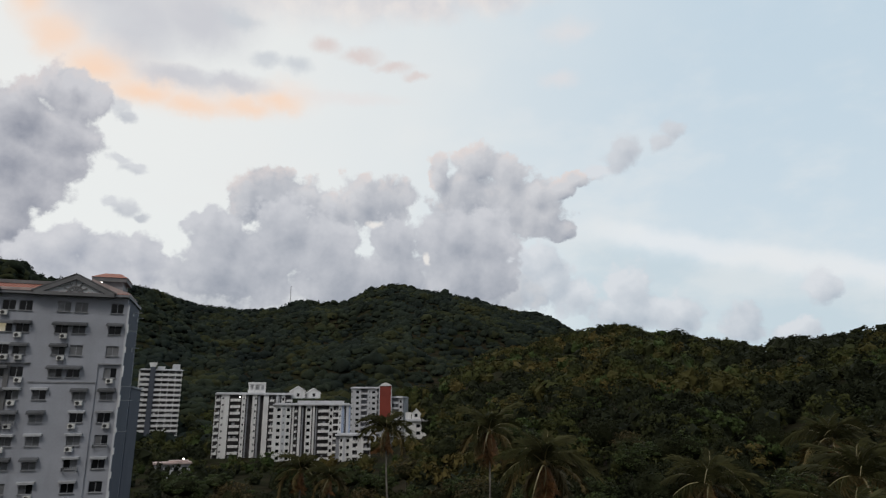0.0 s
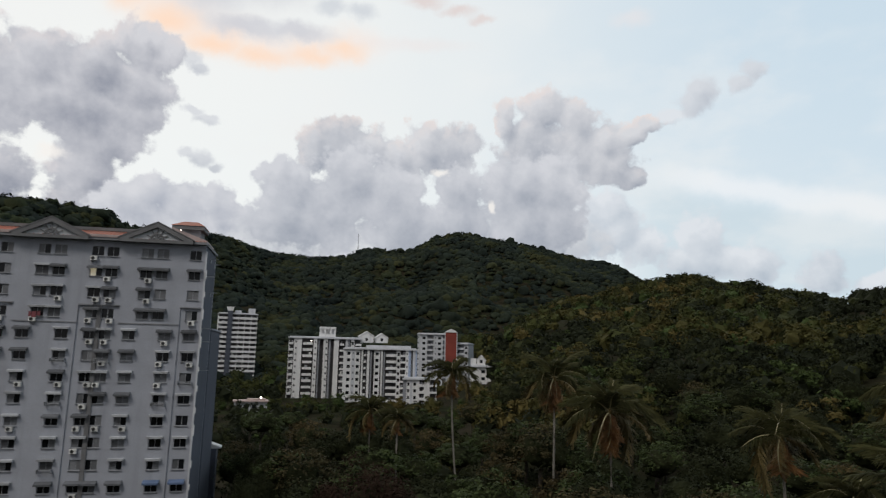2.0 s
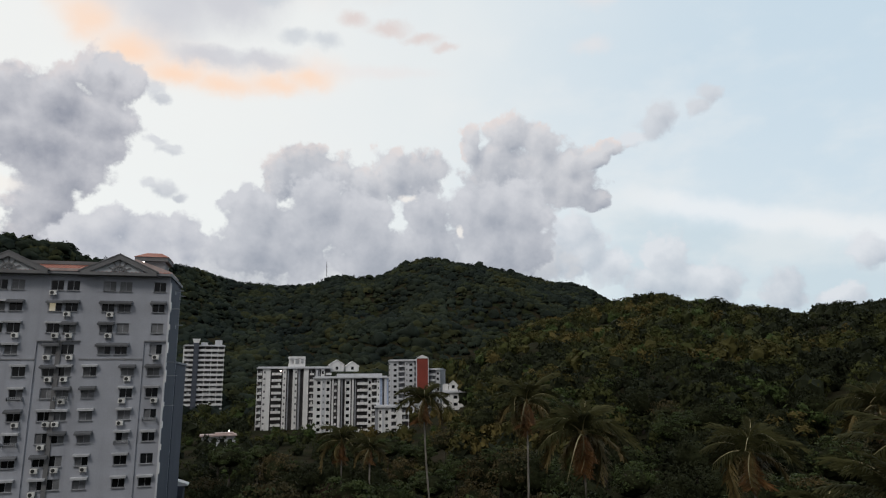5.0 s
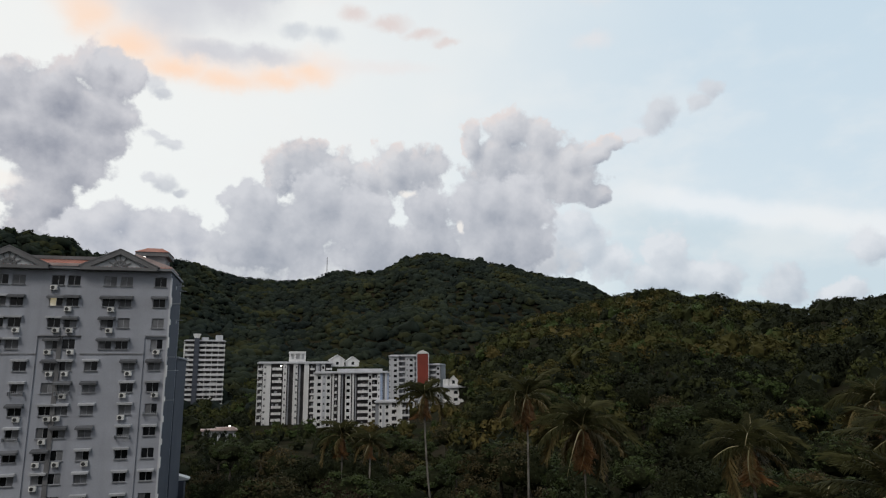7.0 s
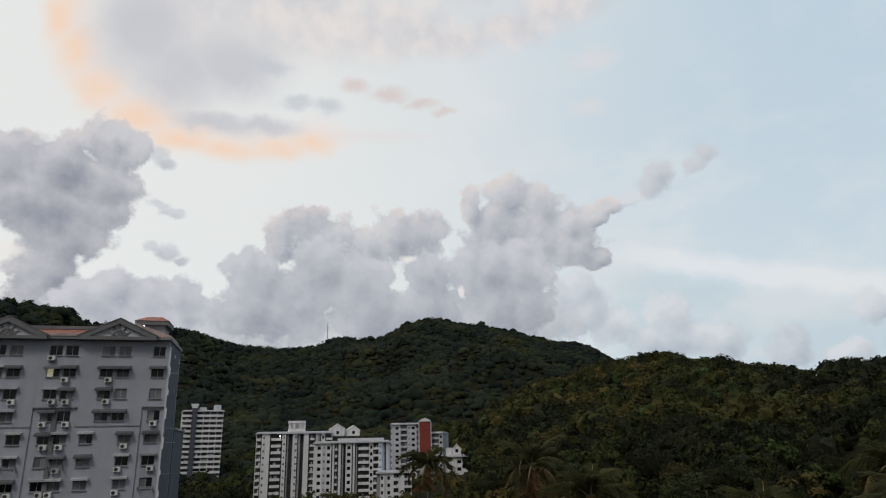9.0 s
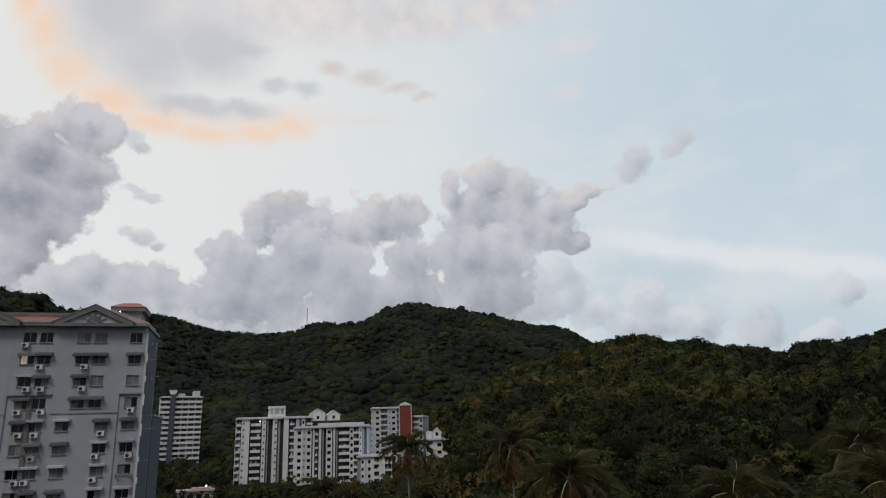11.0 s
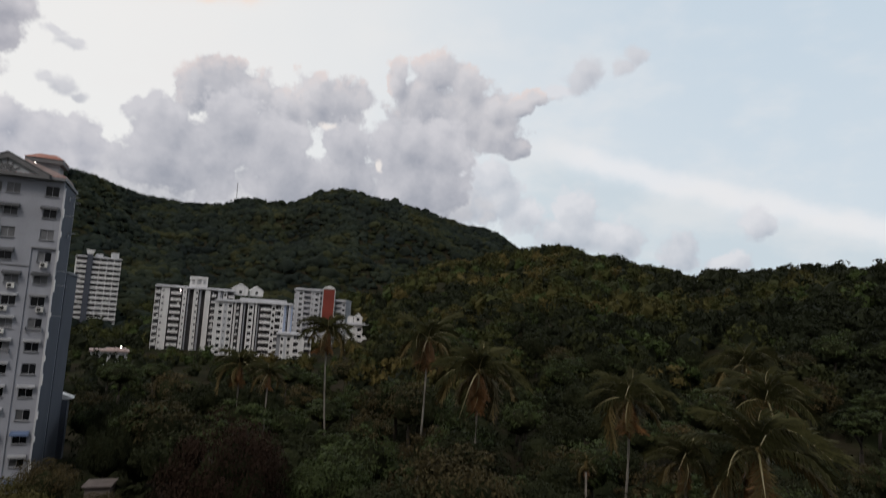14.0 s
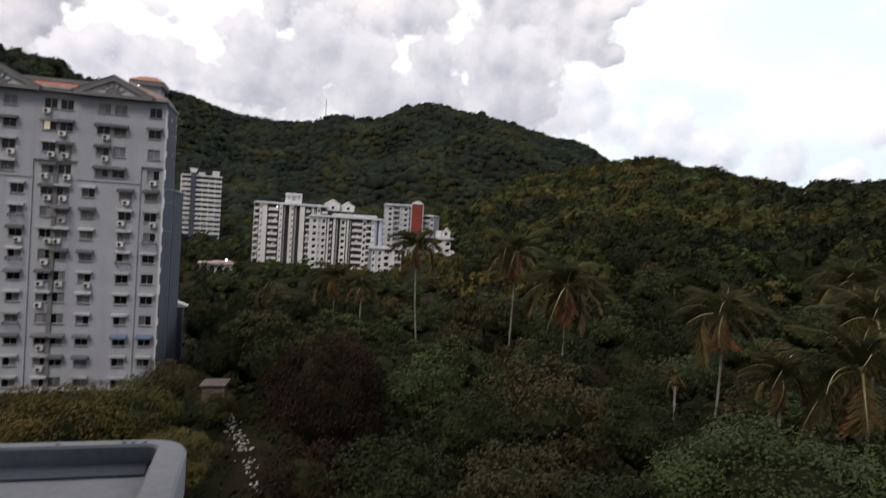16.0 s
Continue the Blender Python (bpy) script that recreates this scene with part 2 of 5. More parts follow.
# ---- materials ----
def material(name, colour, rough=0.7, metal=0.0, vary=0.25, scale=3.0, bump=0.0, second=None, stain=None, island=0.0, per_object=0.0, fine=None, spec=0.5):
    """A surface whose colour wanders at two scales, with fine relief; second: a colour that comes in patches; stain: streaks down a wall."""
    m = bpy.data.materials.new(name)
    m.use_nodes = True
    t = m.node_tree
    bsdf = t.nodes["Principled BSDF"]
    bsdf.inputs["Roughness"].default_value = rough
    bsdf.inputs["Metallic"].default_value = metal
    bsdf.inputs["Specular IOR Level"].default_value = spec
    geo = t.nodes.new("ShaderNodeNewGeometry")

    def noise_at(sc, detail=4, stretch=None):
        n = t.nodes.new("ShaderNodeTexNoise")
        n.inputs["Scale"].default_value, n.inputs["Detail"].default_value = sc, detail
        if stretch:
            k = t.nodes.new("ShaderNodeVectorMath")
            k.operation = "MULTIPLY"
            k.inputs[1].default_value = stretch
            t.links.new(geo.outputs["Position"], k.inputs[0])
            t.links.new(k.outputs[0], n.inputs["Vector"])
        else:
            t.links.new(geo.outputs["Position"], n.inputs["Vector"])
        return n

    def mixed(kind, fac, a, b):
        n = t.nodes.new("ShaderNodeMix")
        n.data_type, n.blend_type = "RGBA", kind
        for i, v in ((0, fac), (6, a), (7, b)):
            if isinstance(v, (int, float)):
                n.inputs[i].default_value = v
            elif isinstance(v, tuple):
                n.inputs[i].default_value = (*v, 1)
            else:
                t.links.new(v, n.inputs[i])
        return n.outputs[2]

    def ramp(v, lo, hi, a=0.0, b=1.0):
        n = t.nodes.new("ShaderNodeMapRange")
        n.inputs[1].default_value, n.inputs[2].default_value = lo, hi
        n.inputs[3].default_value, n.inputs[4].default_value = a, b
        t.links.new(v, n.inputs[0])
        return n.outputs[0]

    out = mixed("MIX", ramp(noise_at(scale * 0.13, 3).outputs["Fac"], 0.38, 0.62), colour, second) if second else None
    big = ramp(noise_at(scale * 0.3).outputs["Fac"], 0.3, 0.7, 1 - vary, 1 + vary)
    grain = ramp(noise_at(fine or scale * 6, 3).outputs["Fac"], 0.3, 0.7, 1 - vary * 0.5, 1 + vary * 0.5)
    both = t.nodes.new("ShaderNodeMath")
    both.operation = "MULTIPLY"
    t.links.new(big, both.inputs[0])
    t.links.new(grain, both.inputs[1])
    factor = both.outputs[0]
    if island or per_object:
        rnd = geo.outputs["Random Per Island"] if island else t.nodes.new("ShaderNodeObjectInfo").outputs["Random"]
        k = island or per_object
        third = t.nodes.new("ShaderNodeMath")
        third.operation = "MULTIPLY"
        t.links.new(factor, third.inputs[0])
        t.links.new(ramp(rnd, 0, 1, 1 - k, 1 + k), third.inputs[1])
        factor = third.outputs[0]
    cc = t.nodes.new("ShaderNodeCombineColor")
    for i in range(3):
        t.links.new(factor, cc.inputs[i])
    out = mixed("MULTIPLY", 1.0, out if out is not None else colour, cc.outputs[0])
    if stain:
        drip = ramp(noise_at(1.0, 4, (0.9, 0.9, 0.07)).outputs["Fac"], 0.52, 0.72, 0.0, 0.6)
        out = mixed("MIX", drip, out, stain)
    t.links.new(out, bsdf.inputs["Base Color"])
    if bump:
        b = t.nodes.new("ShaderNodeBump")
        b.inputs["Strength"].default_value = bump
        b.inputs["Distance"].default_value = 0.05
        t.links.new(noise_at(fine or scale * 6, 5).outputs["Fac"], b.inputs["Height"])
        t.links.new(b.outputs[0], bsdf.inputs["Normal"])
    return m


def glass(name, tint, rough=0.08):
    m = bpy.data.materials.new(name)
    m.use_nodes = True
    b = m.node_tree.nodes["Principled BSDF"]
    b.inputs["Base Color"].default_value = (*tint, 1)
    b.inputs["Roughness"].default_value = rough
    b.inputs["Specular IOR Level"].default_value = 0.3
    return m


def lamp_glow(name, colour, strength):
    m = bpy.data.materials.new(name)
    m.use_nodes = True
    b = m.node_tree.nodes["Principled BSDF"]
    b.inputs["Emission Color"].default_value = (*colour, 1)
    b.inputs["Emission Strength"].default_value = strength
    return m


M_EARTH = material("earth", (0.026, 0.022, 0.014), 0.95, vary=0.4, scale=0.6, second=(0.018, 0.022, 0.010), bump=0.4, spec=0.02)
# blue is mixed into the far leaf colours as distance haze
M_FAR = [material("hazy_far_canopy", c, 0.9, vary=0.3, scale=0.1, second=d, island=0.12, fine=0.5, bump=1.0, spec=0.02)
         for c, d in (((0.021, 0.028, 0.023), (0.027, 0.034, 0.022)), ((0.030, 0.038, 0.022), (0.040, 0.042, 0.020)), ((0.017, 0.023, 0.021), (0.022, 0.029, 0.022)))]
M_LEAF = [material("slope_leaves", c, 0.7, vary=0.22, scale=0.7, island=0.14, fine=1.4, bump=0.5, spec=0.05)
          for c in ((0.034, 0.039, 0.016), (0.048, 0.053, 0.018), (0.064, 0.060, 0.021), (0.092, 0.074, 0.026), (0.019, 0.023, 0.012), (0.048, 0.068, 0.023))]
# leaf colour darkened to imitate the shade inside crowns
M_CORE = material("shaded_inner_leaves", (0.020, 0.023, 0.011), 0.9, vary=0.5, scale=0.5, fine=2.2, bump=1.0, spec=0.02)
M_GREEN = material("green_leaves", (0.045, 0.060, 0.022), 0.6, vary=0.25, scale=0.5, island=0.18, spec=0.07)
M_DEEP = material("dark_leaves", (0.025, 0.029, 0.014), 0.7, vary=0.25, scale=0.5, island=0.18, spec=0.05)
M_OLIVE = material("olive_leaves", (0.046, 0.041, 0.021), 0.6, vary=0.25, scale=0.4, island=0.35, second=(0.068, 0.052, 0.024), spec=0.05)
M_YELLOW = material("yellowing_leaves", (0.125, 0.074, 0.026), 0.65, vary=0.3, scale=0.4, island=0.2, second=(0.078, 0.070, 0.024), spec=0.05)
M_BROWN = material("brown_leaves", (0.029, 0.018, 0.013), 0.8, vary=0.25, scale=0.4, island=0.2, spec=0.04)
M_BARK = material("bark", (0.055, 0.045, 0.036), 0.9, vary=0.35, scale=2.0, bump=0.6)
M_PALMBARK = material("palm_bark", (0.20, 0.18, 0.155), 0.85, vary=0.3, scale=3.0, bump=0.5)
M_FROND = material("palm_frond", (0.062, 0.062, 0.024), 0.6, vary=0.3, scale=1.0, island=0.3, spec=0.15)
M_FROND_OLD = material("palm_frond_old", (0.115, 0.086, 0.034), 0.65, vary=0.3, scale=1.0, island=0.35, spec=0.15)
M_FROND_DEAD = material("palm_frond_dead", (0.19, 0.090, 0.030), 0.75, vary=0.35, scale=1.0, island=0.4)
M_RIB = material("frond_rib", (0.30, 0.26, 0.14), 0.5, vary=0.2)
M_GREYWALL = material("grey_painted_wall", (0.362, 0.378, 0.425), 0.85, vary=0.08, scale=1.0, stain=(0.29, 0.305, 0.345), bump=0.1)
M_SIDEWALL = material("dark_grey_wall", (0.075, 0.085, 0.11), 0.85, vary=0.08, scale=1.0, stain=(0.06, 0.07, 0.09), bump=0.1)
M_LEDGE = material("grey_ledge", (0.24, 0.245, 0.26), 0.85, vary=0.15, scale=2.0)
M_GABLE = material("grey_gable_frame", (0.16, 0.16, 0.165), 0.85, vary=0.15, scale=2.0)
M_TYMP = material("pale_gable_panel", (0.47, 0.49, 0.51), 0.85, vary=0.1, scale=2.0)
M_ROOF = material("terracotta_roof", (0.44, 0.17, 0.12), 0.75, vary=0.2, scale=2.0, second=(0.36, 0.17, 0.13))
M_ROOFPALE = material("weathered_roof_tiles", (0.46, 0.36, 0.34), 0.75, vary=0.2, scale=2.0)
M_WHITE = material("white_paint", (0.74, 0.74, 0.74), 0.75, vary=0.08, scale=0.5, stain=(0.48, 0.48, 0.47))
M_PALE = material("pale_grey_paint", (0.56, 0.57, 0.60), 0.8, vary=0.1, scale=0.6, stain=(0.40, 0.40, 0.41))
M_MIDGREY = material("mid_grey_paint", (0.30, 0.31, 0.34), 0.8, vary=0.12, scale=0.6)
# balcony recess shade is put into this dark grey
M_SHADE = material("shaded_recess", (0.075, 0.072, 0.075), 0.9, vary=0.3, scale=0.6)
M_DARK = material("unlit_interior", (0.022, 0.023, 0.026), 0.9, vary=0.3, scale=1.0)
M_RED = material("terracotta_paint", (0.235, 0.042, 0.027), 0.75, vary=0.12, scale=0.5)
M_BLUE = material("blue_panel", (0.36, 0.44, 0.60), 0.6, vary=0.1)
M_GLASS = glass("window_glass", (0.01, 0.011, 0.013))
M_CURTAIN = material("curtained_glass", (0.15, 0.155, 0.165), 0.4, vary=0.35, scale=1.5, per_object=0.5)
M_FRAME = material("aluminium_frame", (0.36, 0.37, 0.39), 0.5, metal=0.3, vary=0.1)
M_AWN_W = material("pale_awning", (0.38, 0.39, 0.41), 0.7, vary=0.15, per_object=0.25)
M_AWN_D = material("dark_awning", (0.11, 0.115, 0.125), 0.7, vary=0.15, per_object=0.3)
M_AWN_B = material("blue_awning", (0.11, 0.16, 0.27), 0.65, vary=0.15)
M_AC = material("white_unit_casing", (0.66, 0.66, 0.64), 0.5, vary=0.1, per_object=0.15)
M_BLACK = material("black_grille", (0.03, 0.03, 0.03), 0.6)
M_CLOTH = material("red_cloth", (0.20, 0.06, 0.07), 0.9, vary=0.3, scale=4)
M_PLASTER = material("weathered_concrete", (0.26, 0.26, 0.275), 0.85, vary=0.15, scale=1.5, stain=(0.19, 0.19, 0.20), bump=0.2)
# hold the rim's inner shade as colour; the second also serves the shed door
M_UPSTAND = material("shaded_stained_render", (0.15, 0.165, 0.19), 0.8, vary=0.25, scale=2.0, stain=(0.09, 0.10, 0.115))
M_RECESS = material("rim_shade_and_door", (0.07, 0.08, 0.10), 0.8, vary=0.25, scale=2.0)
M_SHED = material("weathered_sheet", (0.15, 0.125, 0.115), 0.9, vary=0.3, scale=2.0)
M_ROCK = material("pale_stone", (0.46, 0.44, 0.42), 0.9, vary=0.3, scale=3.0, per_object=0.3, bump=0.3)
M_BULB = lamp_glow("lit_lamp", (1.0, 0.93, 0.85), 6.0)
M_WARMWIN = lamp_glow("lit_window", (1.0, 0.85, 0.5), 0.2)
M_STEEL = material("grey_steel", (0.25, 0.25, 0.26), 0.6, metal=0.4)
M_FARROCK = material("bare_rock", (0.26, 0.24, 0.21), 0.9, vary=0.2, scale=0.3)


# ---- small builders ----
def thing(name, m, label, category, group="", kind=""):
    ob = new(name)
    ob.empty_display_size = 0.5
    ob.matrix_world = m
    return tagged(ob, label, category, group, kind)


def part(name, bm, mat, parent, label="", smooth=False):
    me = bpy.data.meshes.new(name)
    bm.to_mesh(me)
    bm.free()
    me.materials.append(mat)
    if smooth:
        me.polygons.foreach_set("use_smooth", [True] * len(me.polygons))
    ob = new(name, me)
    ob.parent = parent
    return tagged(ob, label) if label else ob


def share(name, me, parent, m, label=""):
    ob = new(name, me)
    ob.parent = parent
    ob.matrix_local = m
    return tagged(ob, label) if label else ob


def box(bm, x0, x1, y0, y1, z0, z1):
    v = [bm.verts.new(p) for p in ((x0, y0, z0), (x1, y0, z0), (x1, y1, z0), (x0, y1, z0), (x0, y0, z1), (x1, y0, z1), (x1, y1, z1), (x0, y1, z1))]
    for f in ((3, 2, 1, 0), (4, 5, 6, 7), (0, 1, 5, 4), (1, 2, 6, 5), (2, 3, 7, 6), (3, 0, 4, 7)):
        bm.faces.new([v[i] for i in f])


def boxes(*sizes):
    bm = bmesh.new()
    for s in sizes:
        box(bm, *s)
    return bm


def prism(bm, outline, y0, y1):
    """An outline in x and z, drawn from y0 to y1."""
    a = [bm.verts.new((x, y0, z)) for x, z in outline]
    b = [bm.verts.new((x, y1, z)) for x, z in outline]
    bm.faces.new(a)
    bm.faces.new(b[::-1])
    n = len(outline)
    for i in range(n):
        bm.faces.new((a[i], b[i], b[(i + 1) % n], a[(i + 1) % n]))


def tube(bm, points, radii, sides=8):
    rings = []
    for i, (p, r) in enumerate(zip(points, radii)):
        a, b = Vector(points[max(i - 1, 0)]), Vector(points[min(i + 1, len(points) - 1)])
        q = (b - a).to_track_quat("Z", "Y")
        rings.append([bm.verts.new(Vector(p) + q @ Vector((r * math.cos(k * 2 * math.pi / sides), r * math.sin(k * 2 * math.pi / sides), 0))) for k in range(sides)])
    for r0, r1 in zip(rings, rings[1:]):
        for k in range(sides):
            bm.faces.new((r0[k], r0[(k + 1) % sides], r1[(k + 1) % sides], r1[k]))
    bm.faces.new(rings[0][::-1])
    bm.faces.new(rings[-1])


def mesh_from(name, verts, faces, mats, index=None, smooth=False):
    """A mesh from numpy arrays; all faces have the same number of corners."""
    me = bpy.data.meshes.new(name)
    k = faces.shape[1]
    me.vertices.add(len(verts))
    me.vertices.foreach_set("co", np.ascontiguousarray(verts, dtype=np.float32).ravel())
    me.loops.add(faces.size)
    me.loops.foreach_set("vertex_index", np.ascontiguousarray(faces, dtype=np.int32).ravel())
    me.polygons.add(len(faces))
    me.polygons.foreach_set("loop_start", np.arange(0, faces.size, k, dtype=np.int32))
    for m in mats:
        me.materials.append(m)
    if index is not None:
        me.polygons.foreach_set("material_index", index.astype(np.int32))
    me.polygons.foreach_set("use_smooth", np.full(len(faces), smooth))
    me.update(calc_edges=True)
    return me


def polar(az, r):
    a = np.radians(az)
    return -np.sin(a) * r, np.cos(a) * r


# ---- land: one sheet, with a wooded far ridge and a nearer wooded spur ----
EYE = 24.0


def bumps(x, y, size, seed):
    """Smooth wandering values between about -1 and 1."""
    rng = np.random.default_rng(seed)
    v = 0
    for k in range(7):
        a, p = rng.uniform(0, 2 * math.pi, 2)
        s = rng.uniform(0.6, 1.6) / size
        v = v + np.sin((x * np.cos(a) + y * np.sin(a)) * s * 2 * math.pi + p)
    return v / 3.5


def far_crest(az):
    el = np.interp(az, [-40, -16, -11.9, -10, -7.3, -3, 1.4, 3.4, 5.6, 8.2, 11.8, 13.5, 16, 20, 24, 31, 33, 38, 60],
                   [3.5, 5.5, 7.0, 8.3, 8.8, 10.0, 10.8, 11.2, 10.8, 9.5, 9.6, 8.9, 8.6, 8.85, 10.0, 10.05, 11.1, 11.25, 10.4])
    d = np.interp(az, [-40, 20, 33, 60], [1250, 1250, 760, 640])
    return d, EYE + d * np.tan(np.radians(el)) - 3.5


def spur_crest(az):
    el = np.interp(az, [-70, -40, -34, -30.5, -26, -22, -18, -15.8, -13, -11.5, -5, -1, 1, 4, 9],
                   [6.6, 6.5, 6.3, 5.85, 5.6, 6.3, 7.0, 7.6, 7.15, 6.85, 5.6, 3.5, 1.4, -1.2, -3.5])
    d = np.interp(az, [-70, -40, -28, -15, -5, 4], [330, 360, 430, 640, 680, 520])
    return d, EYE + d * np.tan(np.radians(el)) - 6.5


def land(x, y):
    r = np.hypot(x, y)
    az = np.degrees(np.arctan2(-x, y))
    front = np.clip((75 - np.abs(az)) / 30, 0, 1)
    z = 0.5 + 10 * np.clip((r - 120) / 350, 0, 1) + 0.4 * bumps(x, y, 60, 1)
    d, c = far_crest(az)
    t = np.clip((r - 400) / (d - 400), 0, 1)
    far = z + (c - z) * t ** 1.15 + 30 * bumps(x, y, 240, 2) * t * (1 - t) * 2.2 - np.clip(r - d, 0, None) * 0.35
    d, c = spur_crest(az)
    t = np.clip((r - 85) / (d - 85), 0, 1)
    spur = z + (c - z) * t ** 1.1 + 5 * bumps(x, y, 110, 3) * t * (1 - t) * 2.5 - np.clip(r - d, 0, None) * 0.3
    z = np.maximum(z, z + (np.maximum(far, spur) - z) * front)
    return np.where(r > 2600, np.minimum(z, 2.0), z)


def build_ground():
    az = np.concatenate([np.arange(-75, 75, 0.75), np.arange(75, 285, 7.5)])
    rr = np.concatenate([[0.0], np.geomspace(6, 1500, 120), np.geomspace(1600, 4800, 14)])
    A, R = np.meshgrid(az, rr)
    x, y = polar(A, R)
    v = np.stack([x, y, land(x, y)], -1).reshape(-1, 3)
    n, m = len(az), len(rr)
    i, j = np.meshgrid(np.arange(m - 1), np.arange(n), indexing="ij")
    k = (j + 1) % n
    f = np.stack([i * n + j, (i + 1) * n + j, (i + 1) * n + k, i * n + k], -1).reshape(-1, 4)[:, ::-1]
    ob = new("ground", mesh_from("ground", v, f, [M_EARTH], smooth=True))
    tagged(ob, "dark earth and undergrowth rising into wooded hills", "ground", kind="structure")


build_ground()


# ---- woods ----
def ico(sub):
    bm = bmesh.new()
    bmesh.ops.create_icosphere(bm, subdivisions=sub, radius=1)
    v = np.array([w.co[:] for w in bm.verts])
    f = np.array([[w.index for w in p.verts] for p in bm.faces])
    bm.free()
    return v, f


def lumpy(seed, sub=2, amount=0.3, jitter=0.11):
    """A crown seen from far off: a knobbly dome."""
    v, f = ico(sub)
    rng = np.random.default_rng(seed)
    knobs = rng.normal(size=(14, 3))
    knobs /= np.linalg.norm(knobs, axis=1)[:, None]
    near = (v @ knobs.T).max(1)
    v = v * (1 + amount * (near[:, None] - 0.75)) + rng.normal(0, jitter, (len(v), 3))
    return v, f


def leaf_cards(seed, count, clumps, leaf, flat=0.75):
    """Leaves gathered in clumps on a dome of radius 1: points for a diamond each."""
    rng = np.random.default_rng(seed)
    c = rng.normal(size=(clumps, 3))
    c[:, 2] = np.abs(c[:, 2]) * 1.0 - 0.42
    c /= np.linalg.norm(c, axis=1)[:, None]
    c *= rng.uniform(0.5, 0.88, (clumps, 1))
    size = rng.uniform(0.17, 0.33, clumps)
    pick = rng.integers(0, clumps, count)
    n = rng.normal(size=(count, 3))
    n[:, 2] += 0.45
    n /= np.linalg.norm(n, axis=1)[:, None]
    loose = rng.uniform(size=count) < 0.1
    n0 = n * [1, 1, 0.9]
    p = c[pick] + n * size[pick, None] * rng.uniform(0.7, 1.1, (count, 1)) * [1, 1, 0.7]
    p = np.where(loose[:, None], n0 * rng.uniform(0.6, 0.95, (count, 1)), p)
    n = n + rng.normal(0, 0.33, (count, 3))
    n /= np.linalg.norm(n, axis=1)[:, None]
    a = np.cross(n, rng.normal(size=(count, 3)))
    a /= np.linalg.norm(a, axis=1)[:, None]
    b = np.cross(n, a)
    s = leaf * rng.uniform(0.6, 1.4, (count, 1))
    drop = np.array([0, 0, -0.25]) * s
    v = np.stack([p - a * s, p + b * s * 0.5 + drop * 0.2, p + a * s + drop, p - b * s * 0.5 + drop * 0.2], 1).reshape(-1, 3)
    v[:, 2] *= flat
    return v, np.arange(count * 4).reshape(-1, 4)


def scatter(rng, count, az0, az1, r0, r1, power=1.0):
    az = rng.uniform(az0, az1, count)
    r = (r0 ** (1 + power) + (r1 ** (1 + power) - r0 ** (1 + power)) * rng.uniform(0, 1, count)) ** (1 / (1 + power))
    return az, r


def joined(protos, x, y, z, size, rng, lift, tint=None, squat=1.0):
    """Many copies of a few crowns in one pair of arrays, with the paint of each."""
    vs, fs, ts, at = [], [], [], 0
    tint = np.zeros(len(x), int) if tint is None else tint
    kind = rng.integers(0, len(protos), len(x))
    for k, (v, f) in enumerate(protos):
        i = np.where(kind == k)[0]
        a = rng.uniform(0, 2 * math.pi, len(i))
        c, s = np.cos(a)[:, None], np.sin(a)[:, None]
        w = size[i, None] * rng.uniform(0.85, 1.15, (len(i), 1))
        h = size[i, None] * rng.uniform(0.8, 1.25, (len(i), 1)) * squat
        px = (v[None, :, 0] * c - v[None, :, 1] * s) * w + x[i, None]
        py = (v[None, :, 0] * s + v[None, :, 1] * c) * w + y[i, None]
        pz = v[None, :, 2] * h + z[i, None] + lift * size[i, None]
        vs.append(np.stack([px, py, pz], -1).reshape(-1, 3))
        fs.append((f[None] + (np.arange(len(i)) * len(v))[:, None, None]).reshape(-1, f.shape[1]) + at)
        ts.append(np.repeat(tint[i], len(f)))
        at += len(i) * len(v)
    return np.concatenate(vs), np.concatenate(fs), np.concatenate(ts)


def dome(seed, sub, amount, jitter):
    """The upper part of a knobbly crown."""
    v, f = lumpy(seed, sub, amount, jitter)
    return v, f[v[f][:, :, 2].mean(1) > -0.35]


